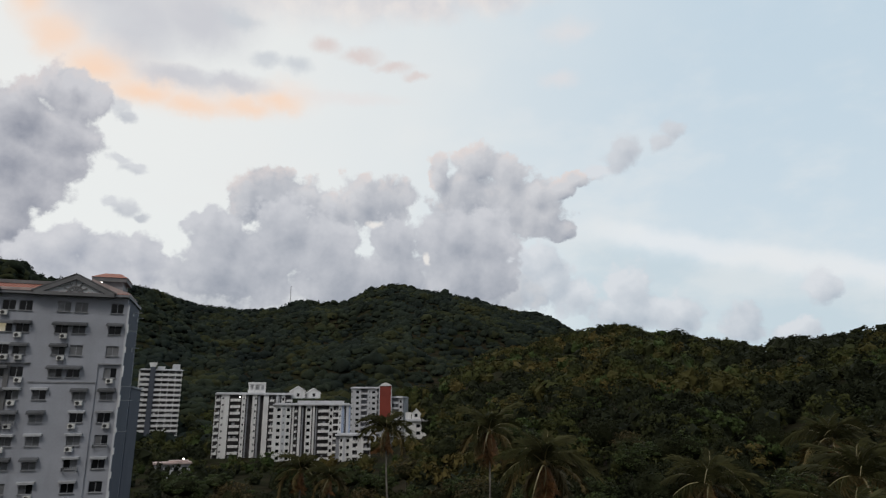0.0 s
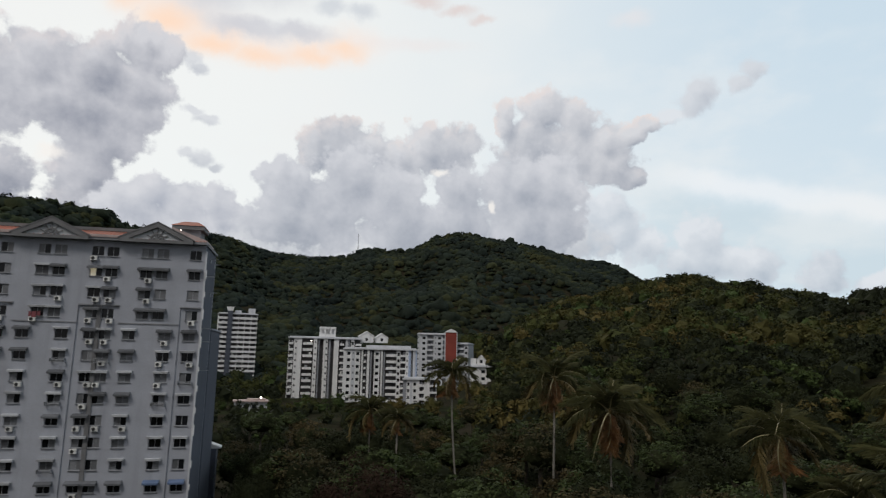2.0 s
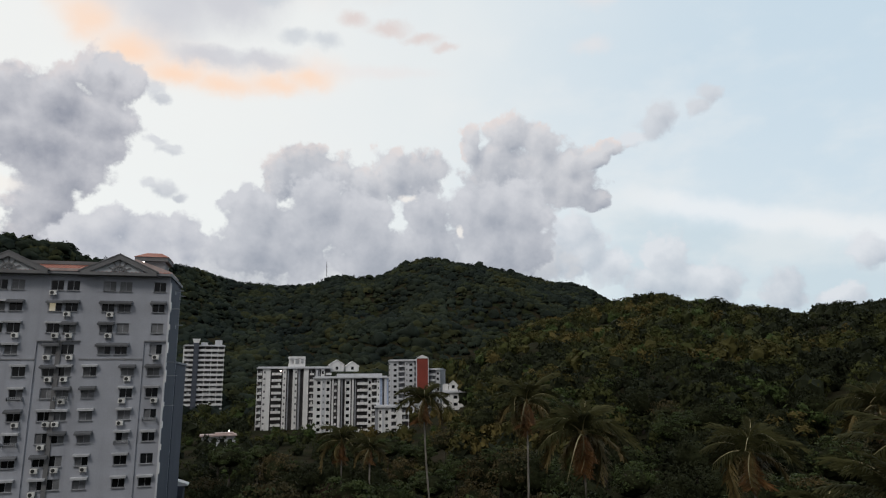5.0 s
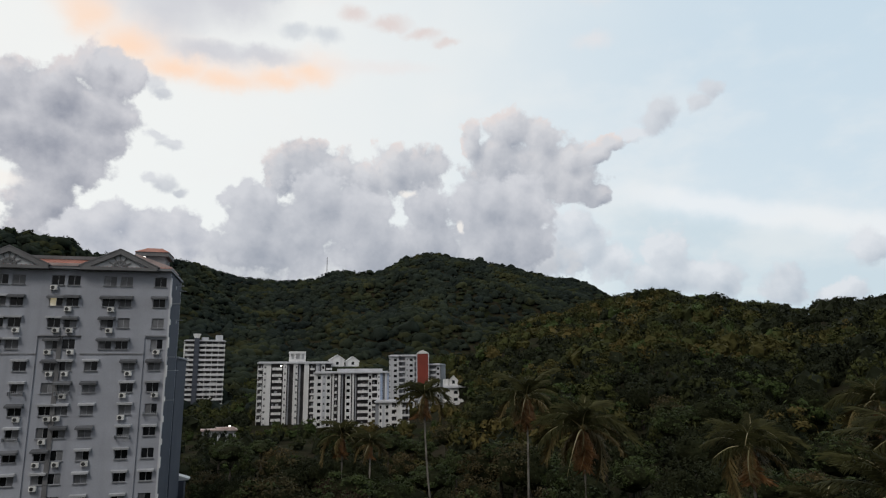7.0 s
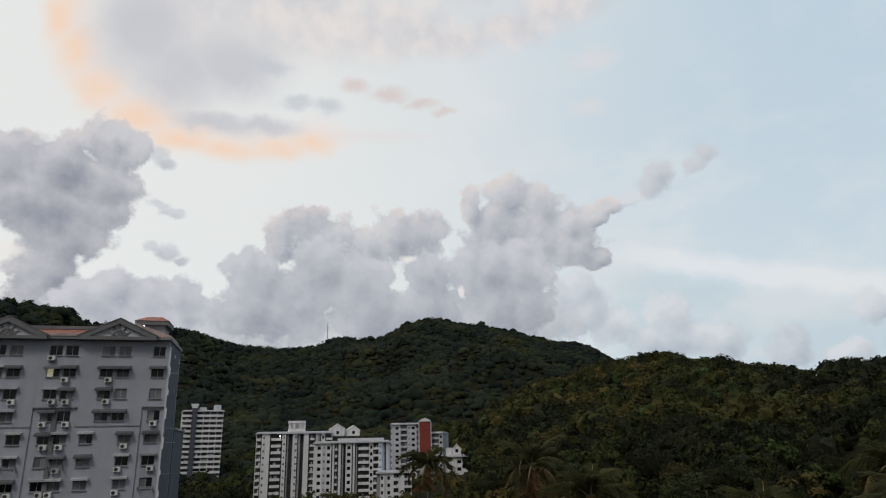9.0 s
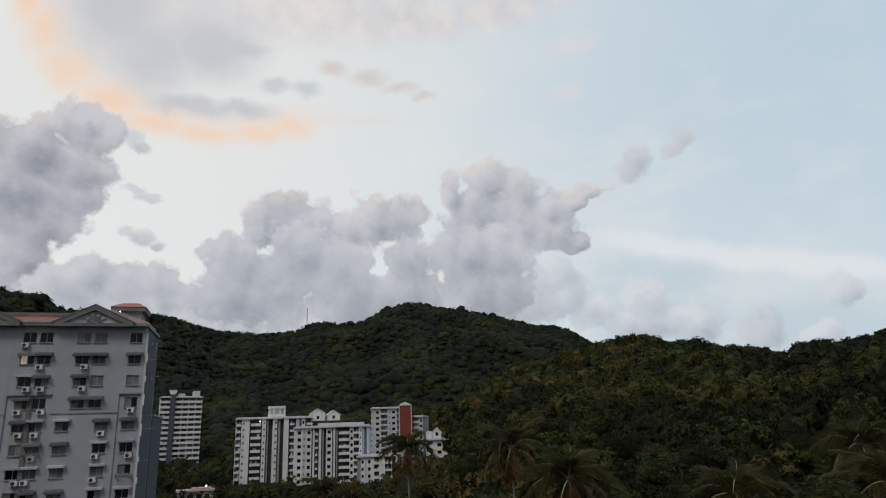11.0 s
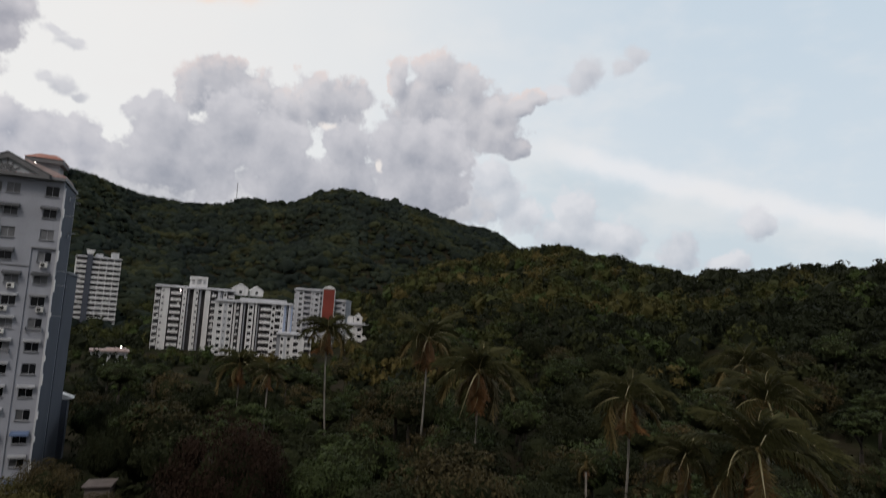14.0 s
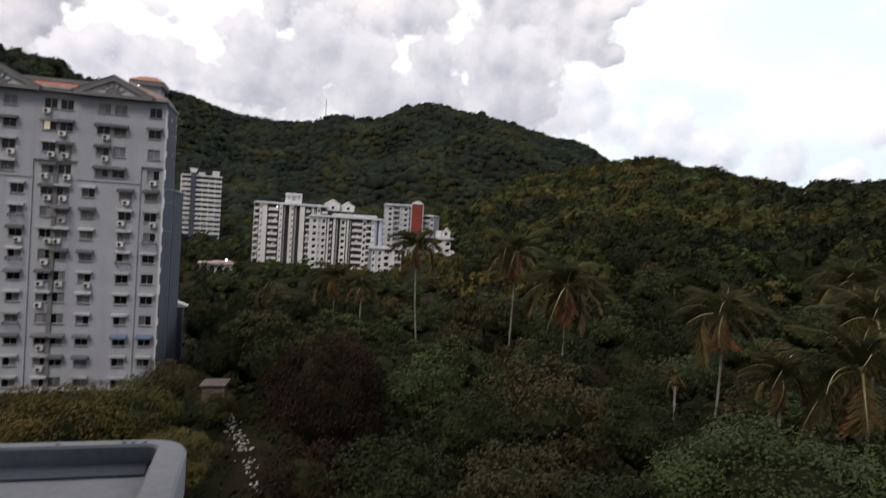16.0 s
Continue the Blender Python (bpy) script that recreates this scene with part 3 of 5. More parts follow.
def far_woods():
    rng = np.random.default_rng(11)
    az, r = scatter(rng, 17500, -16, 48, 400, 1290)
    d, _ = far_crest(az)
    sd, _ = spur_crest(az)
    keep = (r < d + 12) & ((r > sd + 25) | (az > 6))
    # a second, denser row along the crest
    az2 = rng.uniform(-15, 45, 1300)
    d2, _ = far_crest(az2)
    az, r = np.concatenate([az[keep], az2]), np.concatenate([r[keep], d2 + rng.uniform(-25, 6, 1300)])
    x, y = polar(az, r)
    size = (2.2 + 4.4 * rng.uniform(size=len(x)) ** 1.5) * np.where(rng.uniform(size=len(x)) < 0.06, 1.45, 1.0)
    crest = np.arange(len(x)) >= len(x) - 1300
    z = land(x, y) + np.where(crest, rng.uniform(-1, 3.0, len(x)) + np.where(rng.uniform(size=len(x)) < 0.12, rng.uniform(1, 4, len(x)), 0), 0)
    z = z + rng.uniform(-0.9, 1.2, len(x))
    patch = bumps(x, y, 130, 31) + rng.normal(0, 0.45, len(x))
    tint = np.where(patch > 0.55, 1, np.where(patch < -0.5, 2, 0))
    ob = new("far_woods")
    tagged(ob, "dense dark green rainforest on the far ridge", "forest", kind="stuff")
    v, f, k = joined([dome(n, 2, 0.7, 0.15) for n in range(8)], x, y, z, size, rng, 0.0, tint, 0.75)
    far = new("far_crowns", mesh_from("far_crowns", v, f, M_FAR, k, smooth=True))
    v, f, k = joined([leaf_cards(60 + q, 9, 5, 0.34, 0.8) for q in range(6)], x, y, z, size, np.random.default_rng(3), 0.1, tint)
    tufts = new("far_tufts", mesh_from("far_tufts", v, f, M_FAR, k))
    n = 760
    az = np.concatenate([rng.uniform(-14, 26, n - 160), rng.uniform(26, 44, 160)])
    d, _ = far_crest(az)
    x, y = polar(az, d + rng.uniform(-16, 3, n))
    size = rng.uniform(1.7, 3.8, n) * np.interp(az, [20, 30], [1.0, 0.8])
    v, f, k = joined([leaf_cards(90 + q, 70, 9, 0.22, 1.1) for q in range(6)], x, y, land(x, y) + rng.uniform(0.5, 5.5, n) + np.interp(az, [24, 29], [0, 2.5]), size, rng, 0.5, np.full(n, 2))
    ragged = new("crest_crowns", mesh_from("crest_crowns", v, f, M_FAR, k))
    for o in (far, tufts, ragged):
        o.parent = ob
        tagged(o, kind="stuff")


def slope_woods():
    rng = np.random.default_rng(12)
    az, r = scatter(rng, 3500, -46, 27, 130, 720)
    az3, r3 = scatter(rng, 450, -46, 2, 130, 340)
    az, r = np.concatenate([az, az3]), np.concatenate([r, r3])
    d, _ = spur_crest(az)
    built = ((az > 1.5) & (az < 18.5) & (r > 284) & (r < 345)) | ((az > 1.5) & (az < 7.5) & (r > 365) & (r < 400)) | ((az > 19.5) & (az < 24.5) & (r > 410) & (r < 445)) | ((az > 19) & (az < 22.5) & (r > 250) & (r < 266))
    keep = (r < np.where(az < 3, d + 15, 470)) & ~built
    az2 = rng.uniform(-45, -9, 300)
    d2, _ = spur_crest(az2)
    az, r = np.concatenate([az[keep], az2]), np.concatenate([r[keep], d2 + rng.uniform(-14, 8, 300)])
    x, y = polar(az, r)
    crest = np.arange(len(x)) >= len(x) - 300
    size = 2.6 + 4.4 * rng.uniform(0, 1, len(x)) ** 1.7
    size = np.where(crest, size * 0.78, size)
    # the trees before the flats stay low
    size = np.where((az > 1) & (r < 300), size * 0.66, size)
    z = land(x, y)
    tall = rng.uniform(size=len(x)) < 0.3
    size = np.where(crest & tall, size * 1.3, size)
    z = np.where(crest & tall, z + rng.uniform(0, 3.0, len(x)), z)
    # olive and ochre crowns gather on the shoulder, darker ones in patches and to the east; the widened contrast also
    # stands in for lit tops
    patch = bumps(x, y, 90, 33) + rng.normal(0, 0.6, len(x)) + np.interp(az, [-40, -26, -18, -6, 4, 20], [-1.1, -0.8, 0.25, 0.45, 0.0, -0.4])
    tint = np.select([patch > 1.25, patch > 0.65, patch > 0.1, patch > -0.55], [3, 2, 1, 0], 4)
    tint = np.where((tint < 2) & (rng.uniform(size=len(x)) < 0.16), 5, tint)
    ob = new("slope_woods")
    tagged(ob, "mixed green and olive trees covering the near hillside", "forest", kind="stuff")
    for lo, hi, cards, leaf in ((0, 240, 430, 0.086), (240, 430, 230, 0.113), (430, 900, 110, 0.16)):
        i = (r >= lo) & (r < hi)
        if not i.any():
            continue
        v, f, k = joined([leaf_cards(30 + n, cards, 11, leaf, 0.95) for n in range(6)], x[i], y[i], z[i], size[i], np.random.default_rng(7), 0.62, tint[i])
        leaves = new("leaves", mesh_from("leaves", v, f, M_LEAF, k))
        leaves.parent = ob
        tagged(leaves, kind="stuff")
    # cores within 260 m take the darkest leaf tint as painted inner shade
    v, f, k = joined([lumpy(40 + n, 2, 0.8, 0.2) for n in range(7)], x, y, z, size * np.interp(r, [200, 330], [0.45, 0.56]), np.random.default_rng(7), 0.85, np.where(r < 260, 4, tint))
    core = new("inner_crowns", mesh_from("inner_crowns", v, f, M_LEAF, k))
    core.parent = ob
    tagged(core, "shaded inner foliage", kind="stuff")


def undergrowth():
    rng = np.random.default_rng(19)
    az, r = scatter(rng, 2200, -48, 48, 26, 175)
    path = (np.abs(az - 19.2 + 2.8 * (84 - r) / 25) < 0.9) & (r > 56) & (r < 88)
    az, r = az[~path], r[~path]
    x, y = polar(az, r)
    # keep clear of the grey block
    lx, ly = x + 40.7, y - 86.9
    c, s = math.cos(radians(16)), math.sin(radians(16))
    u, w = lx * c + ly * s, -lx * s + ly * c
    free = ~((u > -38) & (u < 2.5) & (w > -2) & (w < 27))
    x, y = x[free], y[free]
    size = rng.uniform(0.9, 2.2, len(x))
    v, f, _ = joined([leaf_cards(70 + k, 34, 8, 0.21, 0.8) for k in range(5)], x, y, land(x, y), size, rng, 0.3)
    ob = new("undergrowth", mesh_from("undergrowth", v, f, [M_DEEP]))
    tagged(ob, "dark leafy undergrowth between the trees", "shrubs", kind="stuff")


far_woods()
slope_woods()
undergrowth()


# ---- buildings ----
def panel(bm, x0, x1, y0, y1, z0, z1, holes):
    """A wall with window holes (x, z, width, height) cut through it, as one connected slab."""
    xs = sorted({round(v, 3) for v in (x0, x1, *[h[0] + s * h[2] / 2 for h in holes for s in (-1, 1)])})
    zs = sorted({round(v, 3) for v in (z0, z1, *[h[1] + s * h[3] / 2 for h in holes for s in (-1, 1)])})
    full = {}
    for i in range(len(xs) - 1):
        for k in range(len(zs) - 1):
            x, z = (xs[i] + xs[i + 1]) / 2, (zs[k] + zs[k + 1]) / 2
            full[i, k] = not any(abs(x - h[0]) < h[2] / 2 and abs(z - h[1]) < h[3] / 2 for h in holes)
    made = {}

    def vert(i, y, k):
        if (i, y, k) not in made:
            made[i, y, k] = bm.verts.new((xs[i], y, zs[k]))
        return made[i, y, k]

    for (i, k), there in full.items():
        if not there:
            continue
        bm.faces.new([vert(i, y0, k), vert(i + 1, y0, k), vert(i + 1, y0, k + 1), vert(i, y0, k + 1)])
        bm.faces.new([vert(i, y1, k + 1), vert(i + 1, y1, k + 1), vert(i + 1, y1, k), vert(i, y1, k)])
        for di, dk, p, q in ((-1, 0, (i, k + 1), (i, k)), (1, 0, (i + 1, k), (i + 1, k + 1)), (0, -1, (i, k), (i + 1, k)), (0, 1, (i + 1, k + 1), (i, k + 1))):
            if not full.get((i + di, k + dk), False):
                bm.faces.new([vert(q[0], y0, q[1]), vert(p[0], y0, p[1]), vert(p[0], y1, p[1]), vert(q[0], y1, q[1])])


def window_meshes(w, h):
    """Frame with a mullion, one sash of glass and a sill, centred on the opening."""
    t = 0.055
    f = boxes((-w / 2, w / 2, 0, 0.08, h / 2 - t, h / 2), (-w / 2, w / 2, 0, 0.08, -h / 2, -h / 2 + t), (-w / 2, -w / 2 + t, 0, 0.08, -h / 2 + t, h / 2 - t),
              (w / 2 - t, w / 2, 0, 0.08, -h / 2 + t, h / 2 - t), (-t / 2, t / 2, 0.01, 0.07, -h / 2 + t, h / 2 - t))
    p = boxes((t / 2, w / 2 - t, 0.03, 0.045, -h / 2 + t, h / 2 - t))
    s = boxes((-w / 2 - 0.06, w / 2 + 0.06, -0.28, -0.115, -h / 2 - 0.09, -h / 2 - 0.005))
    out = []
    for name, bm, mat in (("window_frame", f, M_FRAME), ("pane", p, M_GLASS), ("window_sill", s, M_LEDGE)):
        me = bpy.data.meshes.new(name)
        bm.to_mesh(me)
        bm.free()
        me.materials.append(mat)
        out.append(me)
    return out


def awning_mesh(name, w, out, drop, mat):
    bm = bmesh.new()
    prism(bm, [(0, 0), (-out, -drop), (-out, -drop - 0.06), (0, -0.06)], -w / 2, w / 2)
    box(bm, -out, -0.02, -w / 2, -w / 2 + 0.04, -drop - 0.22, -drop - 0.06)
    box(bm, -out, -0.02, w / 2 - 0.04, w / 2, -drop - 0.22, -drop - 0.06)
    box(bm, -out, -out + 0.03, -w / 2 + 0.04, w / 2 - 0.04, -drop - 0.24, -drop - 0.06)
    bmesh.ops.rotate(bm, cent=(0, 0, 0), matrix=Matrix.Rotation(radians(90), 3, "Z"), verts=bm.verts)
    me = bpy.data.meshes.new(name)
    bm.to_mesh(me)
    bm.free()
    me.materials.append(mat)
    return me


def aircon(m):
    """A split unit's outdoor box on its brackets."""
    ob = thing("air_conditioner", m, "white outdoor air conditioner unit on a facade bracket", "air conditioner", "air conditioners on the grey facade")
    bm = boxes((-0.42, 0.42, -0.42, -0.1, 0.0, 0.6))
    bmesh.ops.bevel(bm, geom=bm.edges[:], offset=0.03, segments=1, affect="EDGES")
    casing = part("casing", bm, M_AC, ob)
    bm = bmesh.new()
    bmesh.ops.create_cone(bm, cap_ends=True, segments=18, radius1=0.23, radius2=0.21, depth=0.03)
    bmesh.ops.rotate(bm, cent=(0, 0, 0), matrix=Matrix.Rotation(radians(90), 3, "X"), verts=bm.verts)
    bmesh.ops.translate(bm, vec=(-0.1, -0.435, 0.3), verts=bm.verts)
    part("fan_grille", bm, M_BLACK, casing, "round black fan grille")
    for x in (-0.3, 0.3):
        part("bracket", boxes((x - 0.02, x + 0.02, -0.45, 0.0, -0.05, 0.0), (x - 0.02, x + 0.02, -0.04, 0.0, -0.35, -0.05)), M_STEEL, ob)
    return ob


def grey_block():
    top, storey, w, h = 38.0, 2.78, 1.55, 1.3
    place_m = Matrix.Translation((-40.7, 86.9, 0.0)) @ Matrix.Rotation(radians(16), 4, "Z")
    ob = thing("apartment_building", place_m, "grey fourteen-storey apartment block with a red tiled roof and gables", "apartment building")
    zc = [top - storey * k for k in range(14)]
    upper = [-1.25, -5.5, -7.5, -11.9, -13.8, -18.4, -20.4, -24.9, -26.8, -31.4, -33.4]
    lower = [-1.35, -4.45, -8.95, -12.0, -13.8, -17.2, -21.9, -25.0, -26.8, -30.2, -34.5]
    deep = [(-2.7, 0.0), (-15.5, -10.4), (-28.4, -23.3)]          # bays set back below the third storey from the top
    proud = [(-10.4, -2.7), (-23.3, -15.5), (-36.5, -28.4)]
    step = zc[3] + 1.0
    holes = [(x, zc[k], w, h) for k in range(3) for x in upper]
    bm = bmesh.new()
    panel(bm, -36.5, 0, 0, 0.25, step, 39.4, holes)
    part("upper_wall", bm, M_GREYWALL, ob)
    spots = list(holes)
    sets = []
    for bays, back in ((deep, 0.18), (proud, 0.0)):
        for x0, x1 in bays:
            hs = [(x, zc[3], w, h) for x in upper if x0 < x < x1] + [(x, zc[k], w, h) for k in range(4, 14) for x in lower if x0 < x < x1]
            bm = bmesh.new()
            panel(bm, x0, x1, back, back + 0.25, 0, step, hs)
            part("bay_wall", bm, M_GREYWALL, ob)
            sets += [(q, back) for q in hs]
    for x0, x1 in deep:
        part("ledge", boxes((x0, x1, -0.12, 0.18, step, step + 0.16)), M_LEDGE, ob)
    for x0, x1 in proud:
        part("ledge", boxes((x0, x1, -0.1, -0.005, zc[3] - 1.35, zc[3] - 1.2)), M_LEDGE, ob)
    sets += [(q, 0.0) for q in spots]
    # near-black colour stands in for the darkness of unlit rooms
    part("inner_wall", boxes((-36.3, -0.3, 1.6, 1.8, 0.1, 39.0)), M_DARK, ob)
    slabs = [(-36.3, -0.3, 0.8, 1.6, z - 1.6, z - 1.45) for z in zc]
    part("floor_slab", boxes(*slabs), M_MIDGREY, ob)
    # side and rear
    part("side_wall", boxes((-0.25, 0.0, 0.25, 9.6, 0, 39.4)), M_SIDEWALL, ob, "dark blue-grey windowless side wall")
    part("rear_wall", boxes((-36.5, 0, 9.6, 9.85, 0, 39.4), (-36.5, -36.25, 0.25, 9.6, 0, 39.4)), M_GREYWALL, ob)
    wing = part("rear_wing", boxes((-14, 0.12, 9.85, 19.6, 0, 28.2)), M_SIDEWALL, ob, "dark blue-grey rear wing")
    part("wing_roof", boxes((-14.2, 0.3, 9.9, 19.8, 28.2, 28.45)), M_MIDGREY, wing)
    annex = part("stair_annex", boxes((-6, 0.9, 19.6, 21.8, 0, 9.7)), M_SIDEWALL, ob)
    bm = bmesh.new()
    prism(bm, [(-6.5, 9.7), (1.5, 9.7), (1.5, 9.95), (-1.5, 11.0), (-6.5, 10.4)], 19.85, 22.2)
    part("annex_roof", bm, M_WHITE, annex, "small pale sloping roof")
    # corner downpipe and side clutter
    part("downpipe", boxes((0.005, 0.2, -0.06, 0.25, 0, 38.6)), M_PALE, ob, "pale downpipe down the corner")
    rng = random.Random(4)
    for k in range(11):
        z = 4 + k * 3.1 + rng.uniform(-0.6, 0.6)
        part("pipe_patch", boxes((0.2, 0.32, -0.12, 0.35, z, z + rng.uniform(0.5, 1.6))), M_WHITE, ob)
    for z, y, q in ((35.2, 0.9, 1.2), (28.0, 1.0, 1.0), (26.2, 0.9, 1.5), (22.3, 0.9, 1.3), (38.0, 8.5, 0.8), (38.2, 4.5, 1.1), (33.5, 6.5, 0.9)):
        part("clothes_bracket", boxes((0.0, q, y, y + 0.06, z, z + 0.06), (0.0, q, y + 0.7, y + 0.76, z, z + 0.06), (q - 0.06, q, y + 0.06, y + 0.7, z, z + 0.06), (0.0, 0.06, y + 0.06, y + 0.7, z - 0.5, z)), M_FRAME, ob)
    for x in (-12.9, -25.9):
        part("drain_pipe", boxes((x - 0.28, x + 0.28, 0.02, 0.175, 0, step)), M_GABLE, ob, "grey vertical service duct")
    # windows, awnings, outdoor units
    frame_me, pane_me, sill_me = window_meshes(w, h)
    curtain_me = pane_me.copy()
    curtain_me.materials.clear()
    curtain_me.materials.append(M_CURTAIN)
    lit_me = pane_me.copy()
    lit_me.materials.clear()
    lit_me.materials.append(M_WARMWIN)
    awn = {"pale": [awning_mesh("awning", 1.95, 0.55, 0.1, M_AWN_W)], "dark": [awning_mesh("awning", 2.0, 0.7, 0.28, M_AWN_D)], "blue": [awning_mesh("awning", 2.0, 0.7, 0.3, M_AWN_B)]}
    wide = awning_mesh("awning", 4.0, 0.75, 0.3, M_AWN_D)
    # storey by storey from the top, window by window from the corner: awning (n none, p pale, d dark, w one dark hood over two, b blue),
    # panes (o open and dark, c curtained, m one of each, l lit), then + for an outdoor unit
    habits = ["no nc nc no no+ nc nm nm no", "do wc -o+ do+ dl do pc nm no", "nc nc dm+ dm+ po+ po+ pm nm po", "nm+ wo -m no+ dm+ pc po+ no+ pm",
              "dc dc+ pm pm+ do+ po do do pm", "po+ po+ dc dc+ nc pm do do pm", "nm pc+ pc pc+ po+ do+ pm+ nm pm", "po pm dc dm nm+ pm pm nm po",
              "no po pm+ nm+ do+ do pc+ pm pm", "po po pc nm pm+ pm pm pm po", "nm pm pm nm nc pc pm pm pm", "bo bo do dm do+ do po pm pm", "pm pm dc do pm+ pm po pm do", "bm pm pc+ nc+ pm+ pm pm po pm"]
    habits = [row.split() for row in habits]
    units = []
    for (x, z, _, _), back in sorted(sets, key=lambda q: (-q[0][1], -q[0][0])):
        k = round((top - z) / storey)
        column = (upper if k < 4 else lower).index(x)
        habit = habits[k][column] if column < 9 else rng.choice(habits[(k + 5) % 14])
        win = share("window", frame_me, ob, Matrix.Translation((x, back + 0.12, z)))
        for flip in (False, True):
            dull = "c" in habit or ("m" in habit and flip == (column % 2 == 0))
            me = lit_me if "l" in habit and flip else (curtain_me if dull else pane_me)
            share("pane", me, win, Matrix.Rotation(radians(180), 4, "Y") if flip else Matrix())
        share("window_sill", sill_me, win, Matrix())
        up = z + 0.82 + rng.uniform(0, 0.06)
        if habit[0] == "w" and column < 9:
            share("awning", wide, ob, Matrix.Translation((x - 1.0, back - 0.003, up)), "dark awning over two windows")
        elif habit[0] in "pdb":
            kind = {"p": "pale", "d": "dark", "b": "blue"}[habit[0]]
            share("awning", awn[kind][0], ob, Matrix.Translation((x, back - 0.003, up)), kind + " window awning")
        if "+" in habit:
            units.append(place_m @ Matrix.Translation((x + rng.choice((-0.35, 0.1, 0.4)), back - 0.03, z - 1.36)))
        if rng.random() < 0.10 and k > 2:
            cage = boxes((x - 0.85, x + 0.85, back - 0.62, back - 0.58, z - 0.95, z - 0.91), (x - 0.85, x + 0.85, back - 0.62, back - 0.58, z - 0.45, z - 0.41),
                         *[(x - 0.85 + q * 0.212, x - 0.82 + q * 0.212, back - 0.62, back - 0.58, z - 0.91, z - 0.45) for q in range(9)],
                         (x - 0.85, x - 0.81, back - 0.58, back - 0.003, z - 0.95, z - 0.41), (x + 0.81, x + 0.85, back - 0.58, back - 0.003, z - 0.95, z - 0.41))
            part("drying_rack", cage, M_FRAME, ob, "grey steel drying rack under a window")
    first = aircon(units[0])
    for m in units[1:]:
        copy_thing(first, m)
    # washing and a clothes rail
    part("laundry", boxes((-21.2, -20.9, -0.5, -0.46, zc[3] - 0.7, zc[3] - 0.1), (-20.8, -20.3, -0.5, -0.46, zc[3] - 0.8, zc[3] - 0.1), (-20.2, -19.8, -0.5, -0.46, zc[3] - 0.6, zc[3] - 0.1),
                          (-21.3, -19.7, -0.49, -0.47, zc[3] - 0.1, zc[3] - 0.06)), M_CLOTH, ob, "red washing on a rail")
    # eaves, roof, gables
    part("eave_slab", boxes((-36.9, 0.2, -0.9, 10.0, 39.4, 39.75)), M_LEDGE, ob)
    bm = bmesh.new()
    a = [bm.verts.new(p) for p in ((-36.8, -0.85, 39.76), (0.12, -0.85, 39.76), (0.12, 9.9, 39.76), (-36.8, 9.9, 39.76), (-33, 3.2, 41.3), (-4.2, 3.2, 41.3), (-4.2, 6.4, 41.3), (-33, 6.4, 41.3))]
    for f in ((0, 1, 5, 4), (1, 2, 6, 5), (2, 3, 7, 6), (3, 0, 4, 7), (4, 5, 6, 7), (3, 2, 1, 0)):
        bm.faces.new([a[i] for i in f])
    roof = part("roof", bm, M_ROOF, ob, "terracotta tiled roof")
    part("ridge", boxes((-33.2, -4.0, 2.9, 6.7, 41.3, 41.75)), M_GABLE, roof, "flat grey ridge")
    tiles = bmesh.new()
    for k in range(72):
        x = -36.4 + k * 0.51
        t1 = min(1.0, (x + 36.8) / 3.8, (0.5 - x) / 4.7)
        if t1 <= 0.05:
            continue
        p0, p1 = Vector((x, -0.86, 39.80)), Vector((x, -0.86 + 4.06 * t1, 39.80 + 1.54 * t1))
        tube(tiles, [p0, p1], [0.07, 0.07], 5)
    part("roof_tiles", tiles, M_ROOF, roof)
    for xc in (-6.3, -19.5, -32.6):
        g = boxes((xc - 4.7, xc + 4.7, -1.25, 1.5, 39.3, 39.72))
        gable = part("gable", g, M_GABLE, ob, "grey gable with a spoked half-wheel")
        bm = bmesh.new()
        prism(bm, [(xc - 4.6, 39.72), (xc + 4.6, 39.72), (xc, 41.75)], -0.85, 2.4)
        part("gable_panel", bm, M_TYMP, gable, "pale gable panel")
        bm = bmesh.new()
        for s in (-1, 1):
            prism(bm, [(xc + s * 4.9, 39.72), (xc + s * 3.6, 39.72), (xc, 41.45), (xc, 42.1)], -1.25, -0.86)
            prism(bm, [(xc + s * 4.95, 39.72), (xc + s * 4.9, 39.9), (xc, 42.25), (xc, 42.12)], -1.3, 2.6)
        part("gable_coping", bm, M_GABLE, gable)
        bm = bmesh.new()
        for k in range(9):
            a0, a1 = math.pi * k / 9, math.pi * (k + 1) / 9
            prism(bm, [(xc + math.cos(a0) * 0.95, 39.73 + math.sin(a0) * 0.95), (xc + math.cos(a1) * 0.95, 39.73 + math.sin(a1) * 0.95),
                       (xc + math.cos(a1) * 0.75, 39.73 + math.sin(a1) * 0.75), (xc + math.cos(a0) * 0.75, 39.73 + math.sin(a0) * 0.75)], -1.0, -0.86)
        for a0, q in ((25, 1.5), (60, 1.5), (90, 1.7), (120, 1.5), (155, 1.5)):
            c, s = math.cos(radians(a0)), math.sin(radians(a0))
            prism(bm, [(xc + c * 0.3 - s * 0.07, 39.73 + s * 0.3 + c * 0.07), (xc + c * q - s * 0.07, 39.73 + s * q + c * 0.07), (xc + c * q + s * 0.07, 39.73 + s * q - c * 0.07), (xc + c * 0.3 + s * 0.07, 39.73 + s * 0.3 - c * 0.07)], -0.98, -0.86)
        part("gable_wheel", bm, M_GABLE, gable)
    bm = bmesh.new()
    prism(bm, [(-4.6, 41.75), (0.18, 39.98), (0.18, 39.8), (-4.6, 39.8)], -0.6, 5.6)
